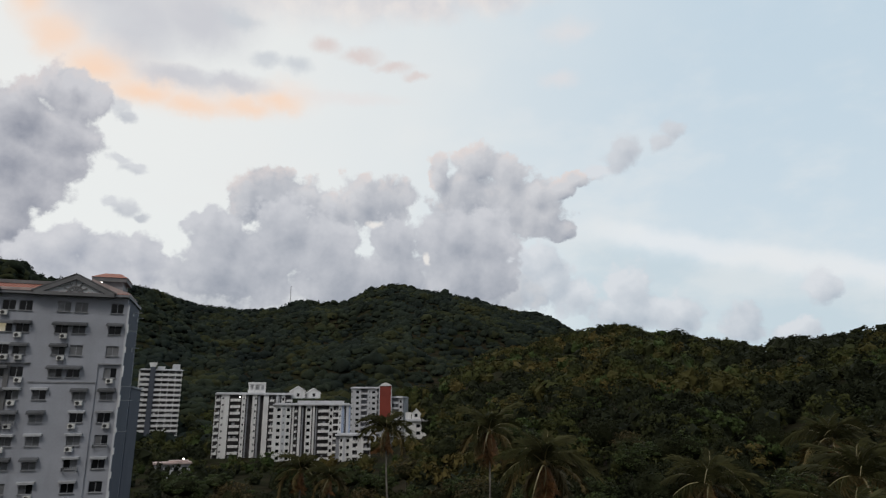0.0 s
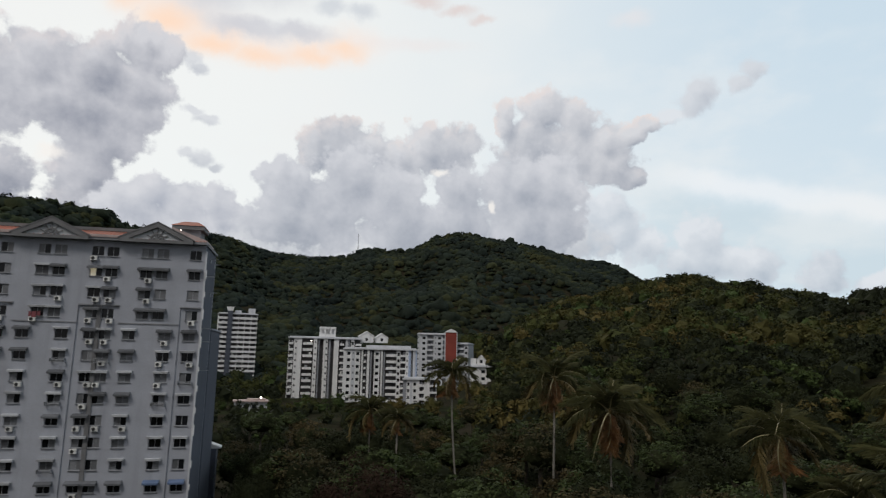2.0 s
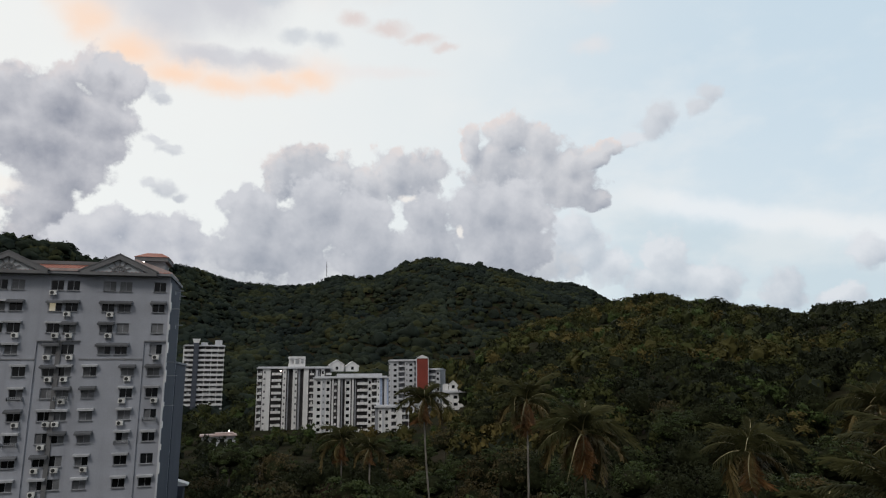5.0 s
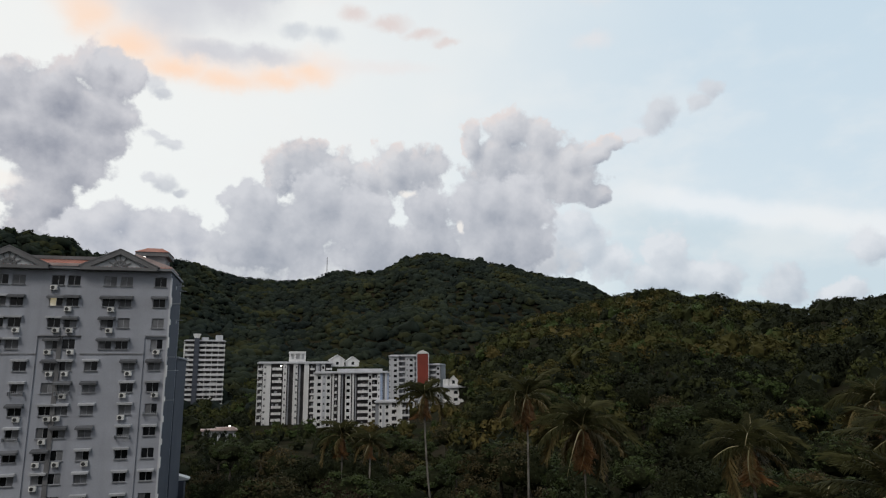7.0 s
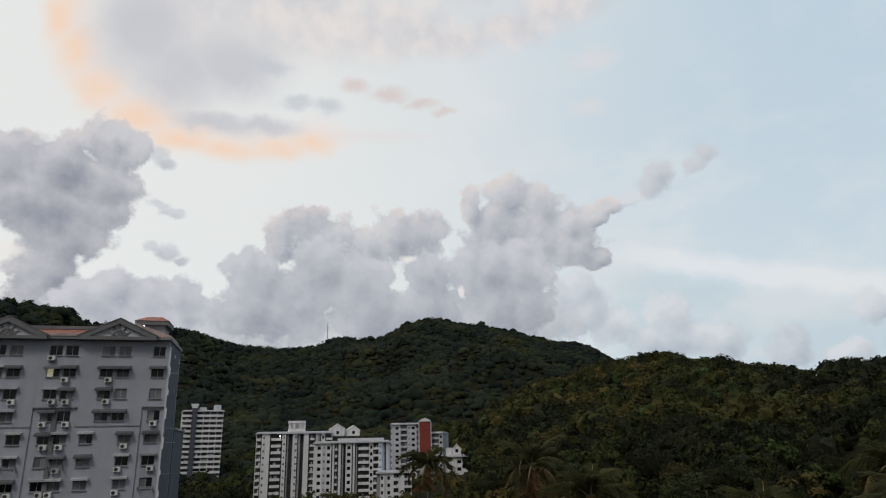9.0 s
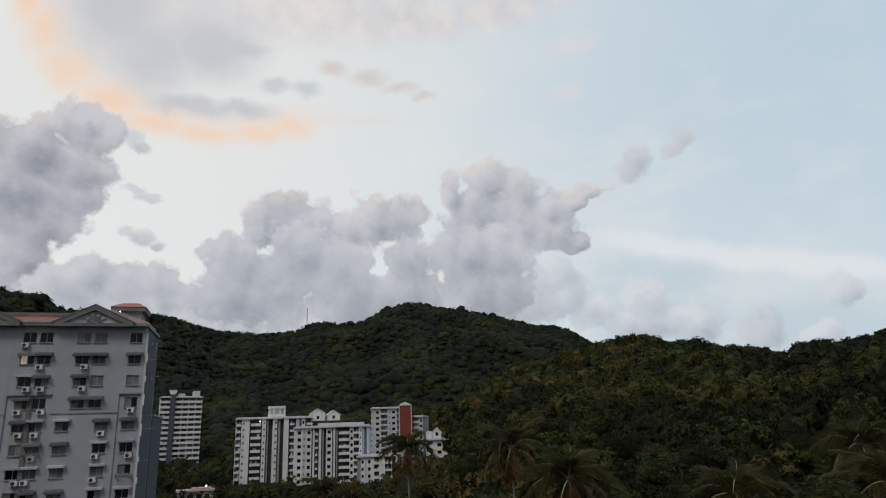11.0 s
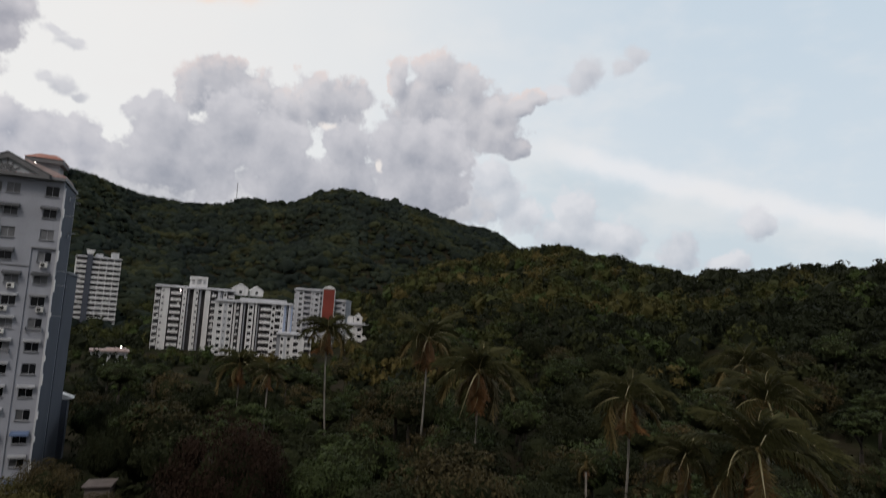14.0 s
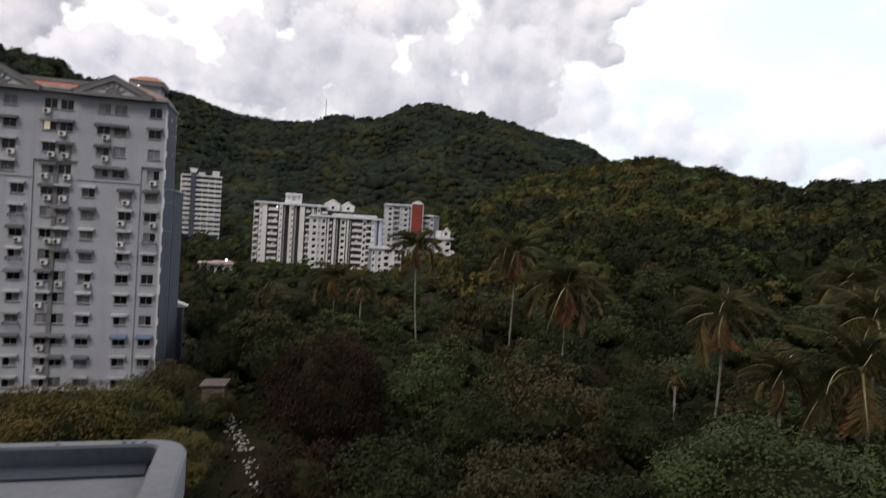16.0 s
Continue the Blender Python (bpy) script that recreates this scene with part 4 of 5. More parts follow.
    part("hip_slope", bm, M_ROOFPALE, roof, "weathered pinkish hip of the roof")
    for x0, x1 in ((-14.8, -11.0), (-27.9, -24.2)):
        part("fascia", boxes((x0, x1, -1.0, -0.9, 39.76, 40.12)), M_ROOFPALE, roof)
    # stair head on the roof
    head = part("stair_head", boxes((-5.4, -1.9, 6.0, 9.7, 39.8, 42.6)), M_LEDGE, ob, "roof stair house")
    part("band", boxes((-5.9, -1.4, 5.5, 10.1, 42.6, 43.2)), M_GABLE, head)
    bm = bmesh.new()
    a = [bm.verts.new(p) for p in ((-6.0, 5.4, 43.2), (-1.3, 5.4, 43.2), (-1.3, 10.2, 43.2), (-6.0, 10.2, 43.2), (-4.6, 7.1, 44.05), (-2.6, 7.1, 44.05), (-2.6, 8.5, 44.05), (-4.6, 8.5, 44.05))]
    for f in ((0, 1, 5, 4), (1, 2, 6, 5), (2, 3, 7, 6), (3, 0, 4, 7), (4, 5, 6, 7), (3, 2, 1, 0)):
        bm.faces.new([a[i] for i in f])
    part("hip_roof", bm, M_ROOF, head)
    bm = bmesh.new()
    bmesh.ops.create_icosphere(bm, subdivisions=2, radius=0.13)
    bmesh.ops.translate(bm, vec=(-3.7, 0.6, 41.5), verts=bm.verts)
    lamp = part("roof_lamp", bm, M_BULB, ob, "lit white lamp")
    part("lamp_post", boxes((-3.74, -3.66, 0.56, 0.64, 40.0, 41.3)), M_STEEL, lamp)


grey_block()


def far_block(name, az, r, turn, width_px, scale, top_z, base_z, storey, bays, label, depth=14.0, wall=M_WHITE, eaves=True, lip=0.8):
    """A block of flats seen from afar: bays of (start, end, kind) across its front in plan units, floor by floor."""
    x, y = polar(az, r)
    m = Matrix.Translation((float(x), float(y), 0.0)) @ Matrix.Rotation(radians(az + turn), 4, "Z")
    ob = thing(name, m, label, "apartment building")
    w = width_px * scale
    # on white blocks the core's dark colour imitates shade behind the balconies
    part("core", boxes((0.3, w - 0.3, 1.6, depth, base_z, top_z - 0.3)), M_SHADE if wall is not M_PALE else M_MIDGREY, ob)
    part("rear_wall", boxes((0, 0.29, 1.7, depth + 0.3, base_z, top_z), (w - 0.29, w, 1.7, depth + 0.3, base_z, top_z), (0.3, w - 0.3, depth, depth + 0.3, base_z, top_z)), wall, ob)
    floors = int((top_z - base_z) / storey)
    rng = random.Random(len(label) + width_px)
    for a, b, kind in bays:
        a, b = a * scale, b * scale
        if kind == "pier":
            pier = part("pier", boxes((a, b, -0.5, 1.6, base_z, top_z)), M_PALE if rng.random() < 0.4 else wall, ob)
            if b - a > 1.2 and rng.random() < 0.6:
                q, ww = a + (b - a) * rng.choice((0.25, 0.5, 0.7)), min(0.8, (b - a) * 0.4)
                for k in range(floors):
                    z = top_z - 1.7 - storey * k
                    part("window", boxes((q - ww / 2, q + ww / 2, -0.56, -0.51, z - 0.45, z + 0.45)), M_CURTAIN, pier)
        elif kind == "grey":
            part("pier", boxes((a, b, 0.0, 1.6, base_z, top_z)), M_MIDGREY, ob)
        elif kind == "blue":
            part("pier", boxes((a, b, -0.2, 1.6, base_z, top_z)), M_BLUE, ob, "blue-grey painted strip")
        elif kind == "wall":
            ww = min(1.7, (b - a) * 0.55)
            hs = [((a + b) / 2, top_z - 1.9 - storey * k, ww, 1.35) for k in range(floors)]
            bm = bmesh.new()
            panel(bm, a, b, -0.2, 0.2, base_z, top_z, hs)
            wall_ob = part("wall", bm, wall, ob)
            for q in hs:
                part("window", boxes((q[0] - ww / 2, q[0] + ww / 2, 0.05, 0.12, q[1] - 0.67, q[1] + 0.67)), M_GLASS, wall_ob)
        elif kind in ("balcony", "ledge"):
            for k in range(floors):
                z = top_z - storey * (k + 1)
                rail = 1.05 if kind == "balcony" else lip
                bm = boxes((a, b, -0.9, 1.6, z - 0.15, z), (a, b, -0.9, -0.8, z, z + rail))
                bal = part("balcony", bm, wall, ob)
                if b - a > 4.5:
                    n = int((b - a) / 3.2)
                    for q in range(1, n):
                        u = a + (b - a) * q / n
                        part("fin", boxes((u - 0.12, u + 0.12, -0.7, 1.6, z + 0.005, z + storey - 0.16)), wall, bal)
                for q in range(int((b - a) / 2.4) + 1):
                    if rng.random() < 0.45:
                        u = a + (b - a) * rng.uniform(0.05, 0.75)
                        part("clutter", boxes((u, min(u + rng.uniform(0.5, 1.1), b), -0.75, -0.2, z + 0.005, z + rng.uniform(1.2, 2.2))), rng.choice((M_AC, M_MIDGREY, M_SHED, M_CURTAIN, M_AWN_D)), bal)
                if rng.random() < 0.5:
                    q = a + (b - a) * rng.uniform(0.2, 0.6)
                    part("door", boxes((q, q + (b - a) * 0.3, 1.35, 1.55, z + 0.02, z + 2.0)), M_PALE if rng.random() < 0.5 else M_CURTAIN, bal)
    if eaves:
        part("roof", boxes((-0.35, w + 0.35, -1.15, depth + 0.5, top_z, top_z + 0.55), (0.4, w - 0.4, 0.4, depth, top_z + 0.55, top_z + 1.0)), M_PALE, ob, "flat roof slab with a grey rim")
    return ob


def gable_house(parent, x0, x1, y0, y1, z0, eave, apex):
    bm = bmesh.new()
    prism(bm, [(x0, z0), (x1, z0), (x1, eave), ((x0 + x1) / 2, apex), (x0, eave)], y0, y1)
    house = part("roof_house", bm, M_WHITE, parent, "small white gabled roof house")
    for s in (x0 - 0.3, x1 + 0.3):
        bm = bmesh.new()
        c = (x0 + x1) / 2
        prism(bm, [(s, eave - 0.2), (c, apex + 0.15), (c, apex + 0.45), (s, eave + 0.15)], y0 - 0.3, y1 + 0.3)
        part("roof_slope", bm, M_WHITE, house)
    part("window", boxes(((x0 + x1) / 2 - 0.6, (x0 + x1) / 2 + 0.6, y0 - 0.06, y0 - 0.01, z0 + 0.8, z0 + 2.2)), M_GLASS, house)


S1 = 0.276
b1 = far_block("apartment_block", 17.95, 322, 0, 124, S1, 34.3, 3.0, 2.9,
               [(0, 3, "ledge"), (3, 8, "balcony"), (9, 22, "pier"), (24, 40, "balcony"), (42, 48, "pier"), (50, 52, "grey"), (59, 66, "pier"), (68, 71, "grey"), (77, 85, "pier"), (87, 94, "ledge"),
                (97, 101, "pier"), (102, 104, "grey"), (106, 112, "wall"), (114, 124, "ledge")], "long white apartment block with stacked balconies and pale piers")
part("water_tank_house", boxes((52 * S1, 80 * S1, 4, 10, 35.3, 36.6), (52 * S1, 54 * S1, 4, 4.6, 36.6, 40), (60 * S1, 63 * S1, 4, 4.6, 36.6, 39.2), (70 * S1, 73 * S1, 4, 4.6, 36.6, 39.2), (77 * S1, 80 * S1, 4, 4.6, 36.6, 39.2),
                          (52 * S1, 80 * S1, 3.8, 10, 39.2, 40.2), (54 * S1, 78 * S1, 6, 9.5, 36.6, 39.2)), M_WHITE, b1, "white open tank house on the roof")
bm = bmesh.new()
bmesh.ops.create_icosphere(bm, subdivisions=2, radius=0.32)
bmesh.ops.translate(bm, vec=(38 * S1, -2.0, 33.2), verts=bm.verts)
part("flood_light", bm, M_BULB, b1, "lit flood light")
gable_house(b1, 122 * S1, 146 * S1, 2, 9, 33.0, 36.2, 38.2)
gable_house(b1, 150 * S1, 172 * S1, 2, 9, 33.0, 35.4, 37.4)

S2 = 0.262
b2 = far_block("apartment_block", 13.35, 305, 0, 128, S2, 29.3, 2.0, 2.9,
               [(0, 4, "pier"), (4, 14, "wall"), (14, 20, "pier"), (20, 29, "wall"), (31, 34, "pier"), (35, 39, "ledge"), (41, 45, "pier"), (47, 49, "grey"), (53, 63, "wall"), (65, 68, "pier"), (70, 72, "grey"),
                (74, 92, "balcony"), (92, 99, "wall"), (99, 108, "ledge"), (108, 113, "pier"), (113, 117, "blue"), (118, 119, "grey"), (121, 125, "pier"), (125, 128, "blue")],
               "white apartment block with rows of small windows and a blue stripe")
part("parapet", boxes((40 * S2, 118 * S2, 3, 10, 30.3, 31.4)), M_PALE, b2)
wing = far_block("apartment_wing", 8.2, 296, 0, 58, 0.256, 16.4, 1.0, 2.9,
                 [(0, 6, "grey"), (6, 12, "wall"), (12, 16, "pier"), (16, 24, "wall"), (24, 28, "pier"), (28, 36, "balcony"), (36, 46, "pier"), (46, 58, "ledge")], "low white wing of flats behind the palms", depth=10)
S3 = 0.322
b3 = far_block("apartment_block", 7.05, 376, 0, 62, S3, 39.6, 4.0, 3.0,
               [(0, 5, "pier"), (5, 17, "wall"), (17, 28, "ledge"), (28, 33, "pier"), (33, 44, "wall"), (44, 50, "ledge"), (50, 62, "pier")], "weathered pale apartment block with a red stair tower", wall=M_PALE)
part("stair_tower", boxes((49 * S3, 68 * S3, -1.8, 6, 20, 41.0)), M_RED, b3, "terracotta red stair tower")
bm = bmesh.new()
prism(bm, [(47.5 * S3, 41.0), (69.5 * S3, 41.0), (66 * S3, 42.0), (58.5 * S3, 43.0), (51 * S3, 42.0)], -2.2, 6.4)
part("tower_cap", bm, M_WHITE, b3)
part("tower_edge", boxes((47.5 * S3, 48.9 * S3, -1.9, 6, 20, 41.0), (68.1 * S3, 69.4 * S3, -1.9, 6, 20, 41.0)), M_PALE, b3)
b4 = far_block("apartment_block", 3.75, 380, -14, 22, 0.33, 34.6, 4.0, 3.0, [(0, 6, "ledge"), (6, 15, "balcony"), (15, 22, "wall")], "rounded end of the weathered pale apartment block", wall=M_PALE)

S5 = 0.25
villa = far_block("villa", 2.5, 292, 0, 44, S5, 22.4, 8.0, 3.0, [(0, 10, "balcony"), (10, 16, "pier"), (16, 30, "wall"), (30, 44, "balcony")], "white villa with terraces and a gabled roof house", depth=9)
gable_house(villa, 12 * S5, 27 * S5, 1, 6, 23.4, 25.4, 27.4)
part("roof_room", boxes((1 * S5, 11 * S5, 1, 6, 23.4, 26.2)), M_WHITE, villa)

S4 = 0.372
tower = far_block("apartment_tower", 23.7, 425, 2, 62, S4, 51.0, 12.0, 2.9, [(0, 14, "ledge"), (22, 62, "ledge")], "tall white apartment tower with banded balconies", lip=1.2)
part("lift_shaft", boxes((14.1 * S4, 21.9 * S4, -1.6, 4, 12, 53.0)), M_SIDEWALL, tower, "dark blue-grey lift shaft")
bm = bmesh.new()
prism(bm, [(14.5 * S4, 53.0), (21.5 * S4, 53.0), (24 * S4, 55.5), (12 * S4, 55.5)], -1.2, 3.5)
part("water_tank", bm, M_WHITE, tower, "white flared water tank")
part("roof_room", boxes((26 * S4, 36 * S4, 2, 8, 52, 53.6), (48 * S4, 58 * S4, 1, 8, 52, 55.0)), M_PALE, tower)

# low building at the edge of the trees
x, y = polar(22.0, 255)
low = thing("low_house", Matrix.Translation((float(x), float(y), 4.0)) @ Matrix.Rotation(radians(22), 4, "Z"), "low pale house with a flat roof among trees", "house")
part("wall", boxes((0, 11.5, 0, 7, 0, 4.6)), M_PALE, low)
part("roof", boxes((-0.5, 12, -0.8, 7.5, 4.6, 5.1), (4.5, 11, 0.5, 5, 5.1, 5.7)), M_ROOFPALE, low)
for k in range(4):
    part("window", boxes((0.8 + 2.7 * k, 2.4 + 2.7 * k, -0.06, -0.01, 1.6, 3.6)), M_GLASS, low)
bm = bmesh.new()
bmesh.ops.create_icosphere(bm, subdivisions=2, radius=0.28)
bmesh.ops.translate(bm, vec=(9.2, 0.6, 6.2), verts=bm.verts)
part("lamp", bm, M_BULB, low, "lit white lamp")

# lattice mast on the far ridge
d, c = far_crest(np.array(12.5))
x, y = polar(12.5, float(d))
mast = thing("radio_mast", Matrix.Translation((float(x), float(y), float(c) - 2)), "thin lattice radio mast on the ridge", "mast")
bm = bmesh.new()
for a in range(3):
    tube(bm, [(0.9 * math.cos(a * 2.1), 0.9 * math.sin(a * 2.1), 0), (0.35 * math.cos(a * 2.1), 0.35 * math.sin(a * 2.1), 41)], [0.3, 0.2], 4)
for k in range(10):
    z = 2 + 4 * k
    box(bm, -0.8, 0.8, -0.12, 0.12, z, z + 0.25)
part("lattice", bm, M_STEEL, mast)


# ---- single trees ----
def tree_parts(seed, leaves, clumps, leaf, mat, height, radius, flat, core=0.52):
    """A tree at the origin: a forked trunk, an inner crown coloured dark for shade, and its leaves."""
    rng = random.Random(seed)
    bm = bmesh.new()
    top = height - radius * flat * 0.6
    pts = [(0, 0, -0.8), (0.1, 0.05, top * 0.35), (0.15 * rng.uniform(-1, 1), 0.1, top * 0.7), (0.2 * rng.uniform(-1, 1), 0, top)]
    w = 0.045 * height ** 0.85 + 0.05
    tube(bm, pts, [w, w * 0.8, w * 0.6, w * 0.3])
    for k in range(6):
        a = k * 2.1 + rng.uniform(0, 1)
        h = top * rng.uniform(0.5, 0.8)
        q = radius * rng.uniform(0.3, 0.5)
        tube(bm, [(0.1, 0.05, h), (math.cos(a) * q * 0.5, math.sin(a) * q * 0.5, h + (height - h) * 0.25), (math.cos(a) * q, math.sin(a) * q, h + (height - h) * 0.45)],
             [w * 0.45, w * 0.3, w * 0.12], 6)
    v, f = leaf_cards(seed, leaves, clumps, leaf, flat)
    v = v * radius + [0, 0, height - radius * flat * 0.95]
    crown = mesh_from("crown", v, f, [mat])
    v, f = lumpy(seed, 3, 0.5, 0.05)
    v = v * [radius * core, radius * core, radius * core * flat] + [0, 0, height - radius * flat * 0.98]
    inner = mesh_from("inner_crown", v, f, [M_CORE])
    return bm, crown, inner


def make_tree(m, seed, leaves, clumps, leaf, mat, height, radius, flat, label, group=""):
    ob = thing("tree", m, label, "tree", group)
    bm, crown, inner = tree_parts(seed, leaves, clumps, leaf, mat, height, radius, flat)
    part("trunk", bm, M_BARK, ob, smooth=True)
    c = share("crown", crown, ob, Matrix())
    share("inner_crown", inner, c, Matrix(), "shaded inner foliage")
    return ob


def place(az, r, turn=0.0, scale=1.0, sink=0.0):
    x, y = polar(az, r)
    z = float(land(np.array(x), np.array(y)))
    return Matrix.Translation((float(x), float(y), z - sink)) @ Matrix.Rotation(turn, 4, "Z") @ Matrix.Scale(scale, 4)


def put_tree(az, r, top_el, seed, leaves, clumps, leaf, mat, radius, flat, label):
    """A tree at a bearing and distance whose top shows at a given height angle."""
    m = place(az, r)
    height = EYE + r * math.tan(radians(top_el)) - m.translation.z
    return make_tree(m, seed, leaves, clumps, leaf, mat, height, radius, flat, label)


# the large ones below the balcony
put_tree(-27.2, 40, -11.9, 61, 32000, 80, 0.019, M_GREEN, 7.4, 0.75, "broad rounded tree with small glossy green leaves")
put_tree(11.2, 66, -7.4, 62, 24000, 90, 0.018, M_BROWN, 6.7, 1.3, "dense dark tree with reddish brown leaves")
put_tree(26.8, 56, -12.4, 63, 15000, 60, 0.021, M_YELLOW, 4.8, 0.8, "yellowing olive tree below the grey apartment block")
put_tree(31.5, 52, -12.5, 64, 15000, 60, 0.021, M_YELLOW, 5.6, 0.8, "yellow-brown leafy tree below the grey apartment block")
put_tree(24.0, 62, -11.1, 82, 8000, 50, 0.026, M_OLIVE, 2.9, 0.95, "olive brown tree beside the grey apartment block")
put_tree(23.8, 46, -16.6, 65, 13000, 56, 0.024, M_YELLOW, 3.4, 0.8, "low yellowing tree beside the stony path")
put_tree(37.6, 56, -12.4, 66, 7500, 56, 0.031, M_OLIVE, 5.6, 0.8, "olive green tree below the grey apartment block")
put_tree(3.2, 70, -10.8, 67, 9500, 50, 0.03, M_GREEN, 5.2, 0.8, "bushy bright green tree under a tall palm")
put_tree(-7.8, 62, -9.8, 68, 12000, 64, 0.028, M_OLIVE, 7.2, 0.9, "thick olive and brown tree below the palms")
put_tree(-2.0, 58, -12.4, 69, 7500, 60, 0.029, M_DEEP, 5.8, 0.9, "dark green leafy tree")
put_tree(-16.0, 58, -12.0, 70, 7500, 60, 0.031, M_DEEP, 4.6, 0.9, "dark green tree between palms")
put_tree(-37.0, 55, -9.4, 71, 7500, 60, 0.031, M_DEEP, 5.4, 0.9, "dark green tree at the edge of the hillside")
put_tree(-33.5, 33, -17.5, 72, 7500, 60, 0.033, M_GREEN, 4.4, 0.8, "round green tree with glossy leaves")
put_tree(5.0, 44, -17.0, 73, 7500, 60, 0.031, M_DEEP, 5.2, 0.85, "dark green tree in deep shade")
put_tree(-5.5, 42, -17.0, 74, 7500, 60, 0.031, M_OLIVE, 5.2, 0.85, "brownish olive tree in deep shade")
put_tree(-14.5, 40, -18.0, 75, 7500, 60, 0.031, M_DEEP, 4.6, 0.85, "dark leafy tree in deep shade")
put_tree(12.6, 46, -17.5, 76, 7500, 60, 0.031, M_BROWN, 4.0, 0.85, "low dark brown tree")

put_tree(22.6, 72, -14.2, 77, 5000, 40, 0.032, M_DEEP, 2.6, 0.8, "small dark tree in front of a shed")
put_tree(20.0, 79, -13.7, 78, 6000, 40, 0.028, M_OLIVE, 3.1, 0.8, "small olive bush in front of a shed")
put_tree(20.3, 92, -8.6, 79, 8000, 40, 0.026, M_DEEP, 3.3, 1.4, "tall dark tree beside the grey apartment block")
put_tree(17.4, 96, -8.0, 80, 8000, 40, 0.026, M_DEEP, 4.4, 1.3, "tall shaded dark green tree")
put_tree(19.9, 108, -6.6, 81, 8000, 40, 0.026, M_DEEP, 3.8, 1.3, "tall dark tree near the grey apartment block")


def build_grove():
    """The belt of trees between the palms and the hillside: a few kinds, then copies."""
    rng = random.Random(21)
    kinds = [("tall dark green forest tree", M_DEEP, 1700, 24, 0.045, 1.0), ("leafy bright green forest tree", M_GREEN, 1700, 24, 0.048, 0.85),
             ("olive green forest tree", M_OLIVE, 1700, 24, 0.045, 0.9), ("spreading green tree with layered branches", M_GREEN, 2400, 18, 0.05, 0.6),
             ("dark rounded forest tree", M_DEEP, 1700, 26, 0.045, 0.95)]
    firsts = []
    spots = []
    for ring, (r0, r1, n) in enumerate(((72, 90, 26), (90, 112, 30), (112, 140, 34), (140, 175, 38))):
        for k in range(n):
            az = -44 + 66 * (k + rng.uniform(0.1, 0.9)) / n
            spots.append((az, rng.uniform(r0, r1)))
    for i, (az, r) in enumerate(spots):
        if az > 16.5 and r < 92:
            continue
        k = rng.randrange(len(kinds))
        m = place(az, r, rng.uniform(0, 6.28), rng.uniform(0.75, 1.15))
        found = [f for f in firsts if f[0] == k]
        if found:
            ob = copy_thing(found[0][1], m)
            ob.matrix_basis = m
        else:
            label, mat, leaves, clumps, leaf, flat = kinds[k]
            ob = make_tree(m, 80 + k, leaves, clumps, leaf, mat, 10.5, 4.6, flat, label, "forest trees on the slope")
            firsts.append((k, ob))


build_grove()


# ---- coconut palms ----
def frond_mesh(name, seed, length, droop, mat):
    """An arching rib with hanging leaflets along both sides."""
    rng = np.random.default_rng(seed)
    n = 38
    t = np.linspace(0.04, 1, n)
    x = length * (t - 0.16 * droop * t ** 2.4)
    z = length * (0.34 * t - (0.34 + 0.6 * droop) * t ** 2.7)
    vs, fs = [], []
    w = 0.014 * (1 - t) + 0.004
    for i in range(n):
        vs += [(x[i], -w[i], z[i]), (x[i], w[i], z[i]), (x[i], 0, z[i] - w[i] * 1.2)]
    for i in range(n - 1):
        a, b = 3 * i, 3 * i + 3
        fs += [(a, b, b + 1, a + 1), (a + 1, b + 1, b + 2, a + 2), (a + 2, b + 2, b, a)]
    ribs = len(fs)
    for i in range(3, n):
        span = length * 0.185 * math.sin(math.pi * min(1, 0.16 + 0.84 * (1 - t[i]) ** 0.75)) + 0.12
        for side in (-1, 1):
            for _ in range(2):
                fall = 0.55 + rng.uniform(-0.35, 0.6)
                ahead = rng.uniform(0.35, 0.9)
                d = np.array([ahead, side * (1.0 - 0.35 * fall), -fall])
                d = d / np.linalg.norm(d) * span * rng.uniform(0.8, 1.1)
                p = np.array([x[i] + rng.uniform(-0.5, 0.5) * length / n, side * w[i], z[i]])
                e = np.array([0.0085, 0, 0.004])
                k = len(vs)
                mid = p + d * 0.5 + [0, 0, 0.07 * span]
                vs += [tuple(p - e), tuple(p + e), tuple(mid + e * 1.1), tuple(mid - e * 1.1), tuple(p + d + e * 0.2), tuple(p + d - e * 0.2)]
                fs += [(k, k + 1, k + 2, k + 3), (k + 3, k + 2, k + 4, k + 5)]
    f = np.array(fs)
    idx = np.where(np.arange(len(f)) < ribs, 0, 1)
    return mesh_from(name, np.array(vs), f, [M_RIB, mat], idx)


FRONDS = {"green": [frond_mesh("frond", 1 + k, 1.0, 0.22 + 0.22 * k, M_FROND) for k in range(3)],
          "old": [frond_mesh("frond", 5 + k, 1.0, 0.6 + 0.3 * k, M_FROND_OLD) for k in range(2)],
          "dead": [frond_mesh("dead_frond", 8 + k, 0.78, 0.35 + 0.2 * k, M_FROND_DEAD) for k in range(2)]}


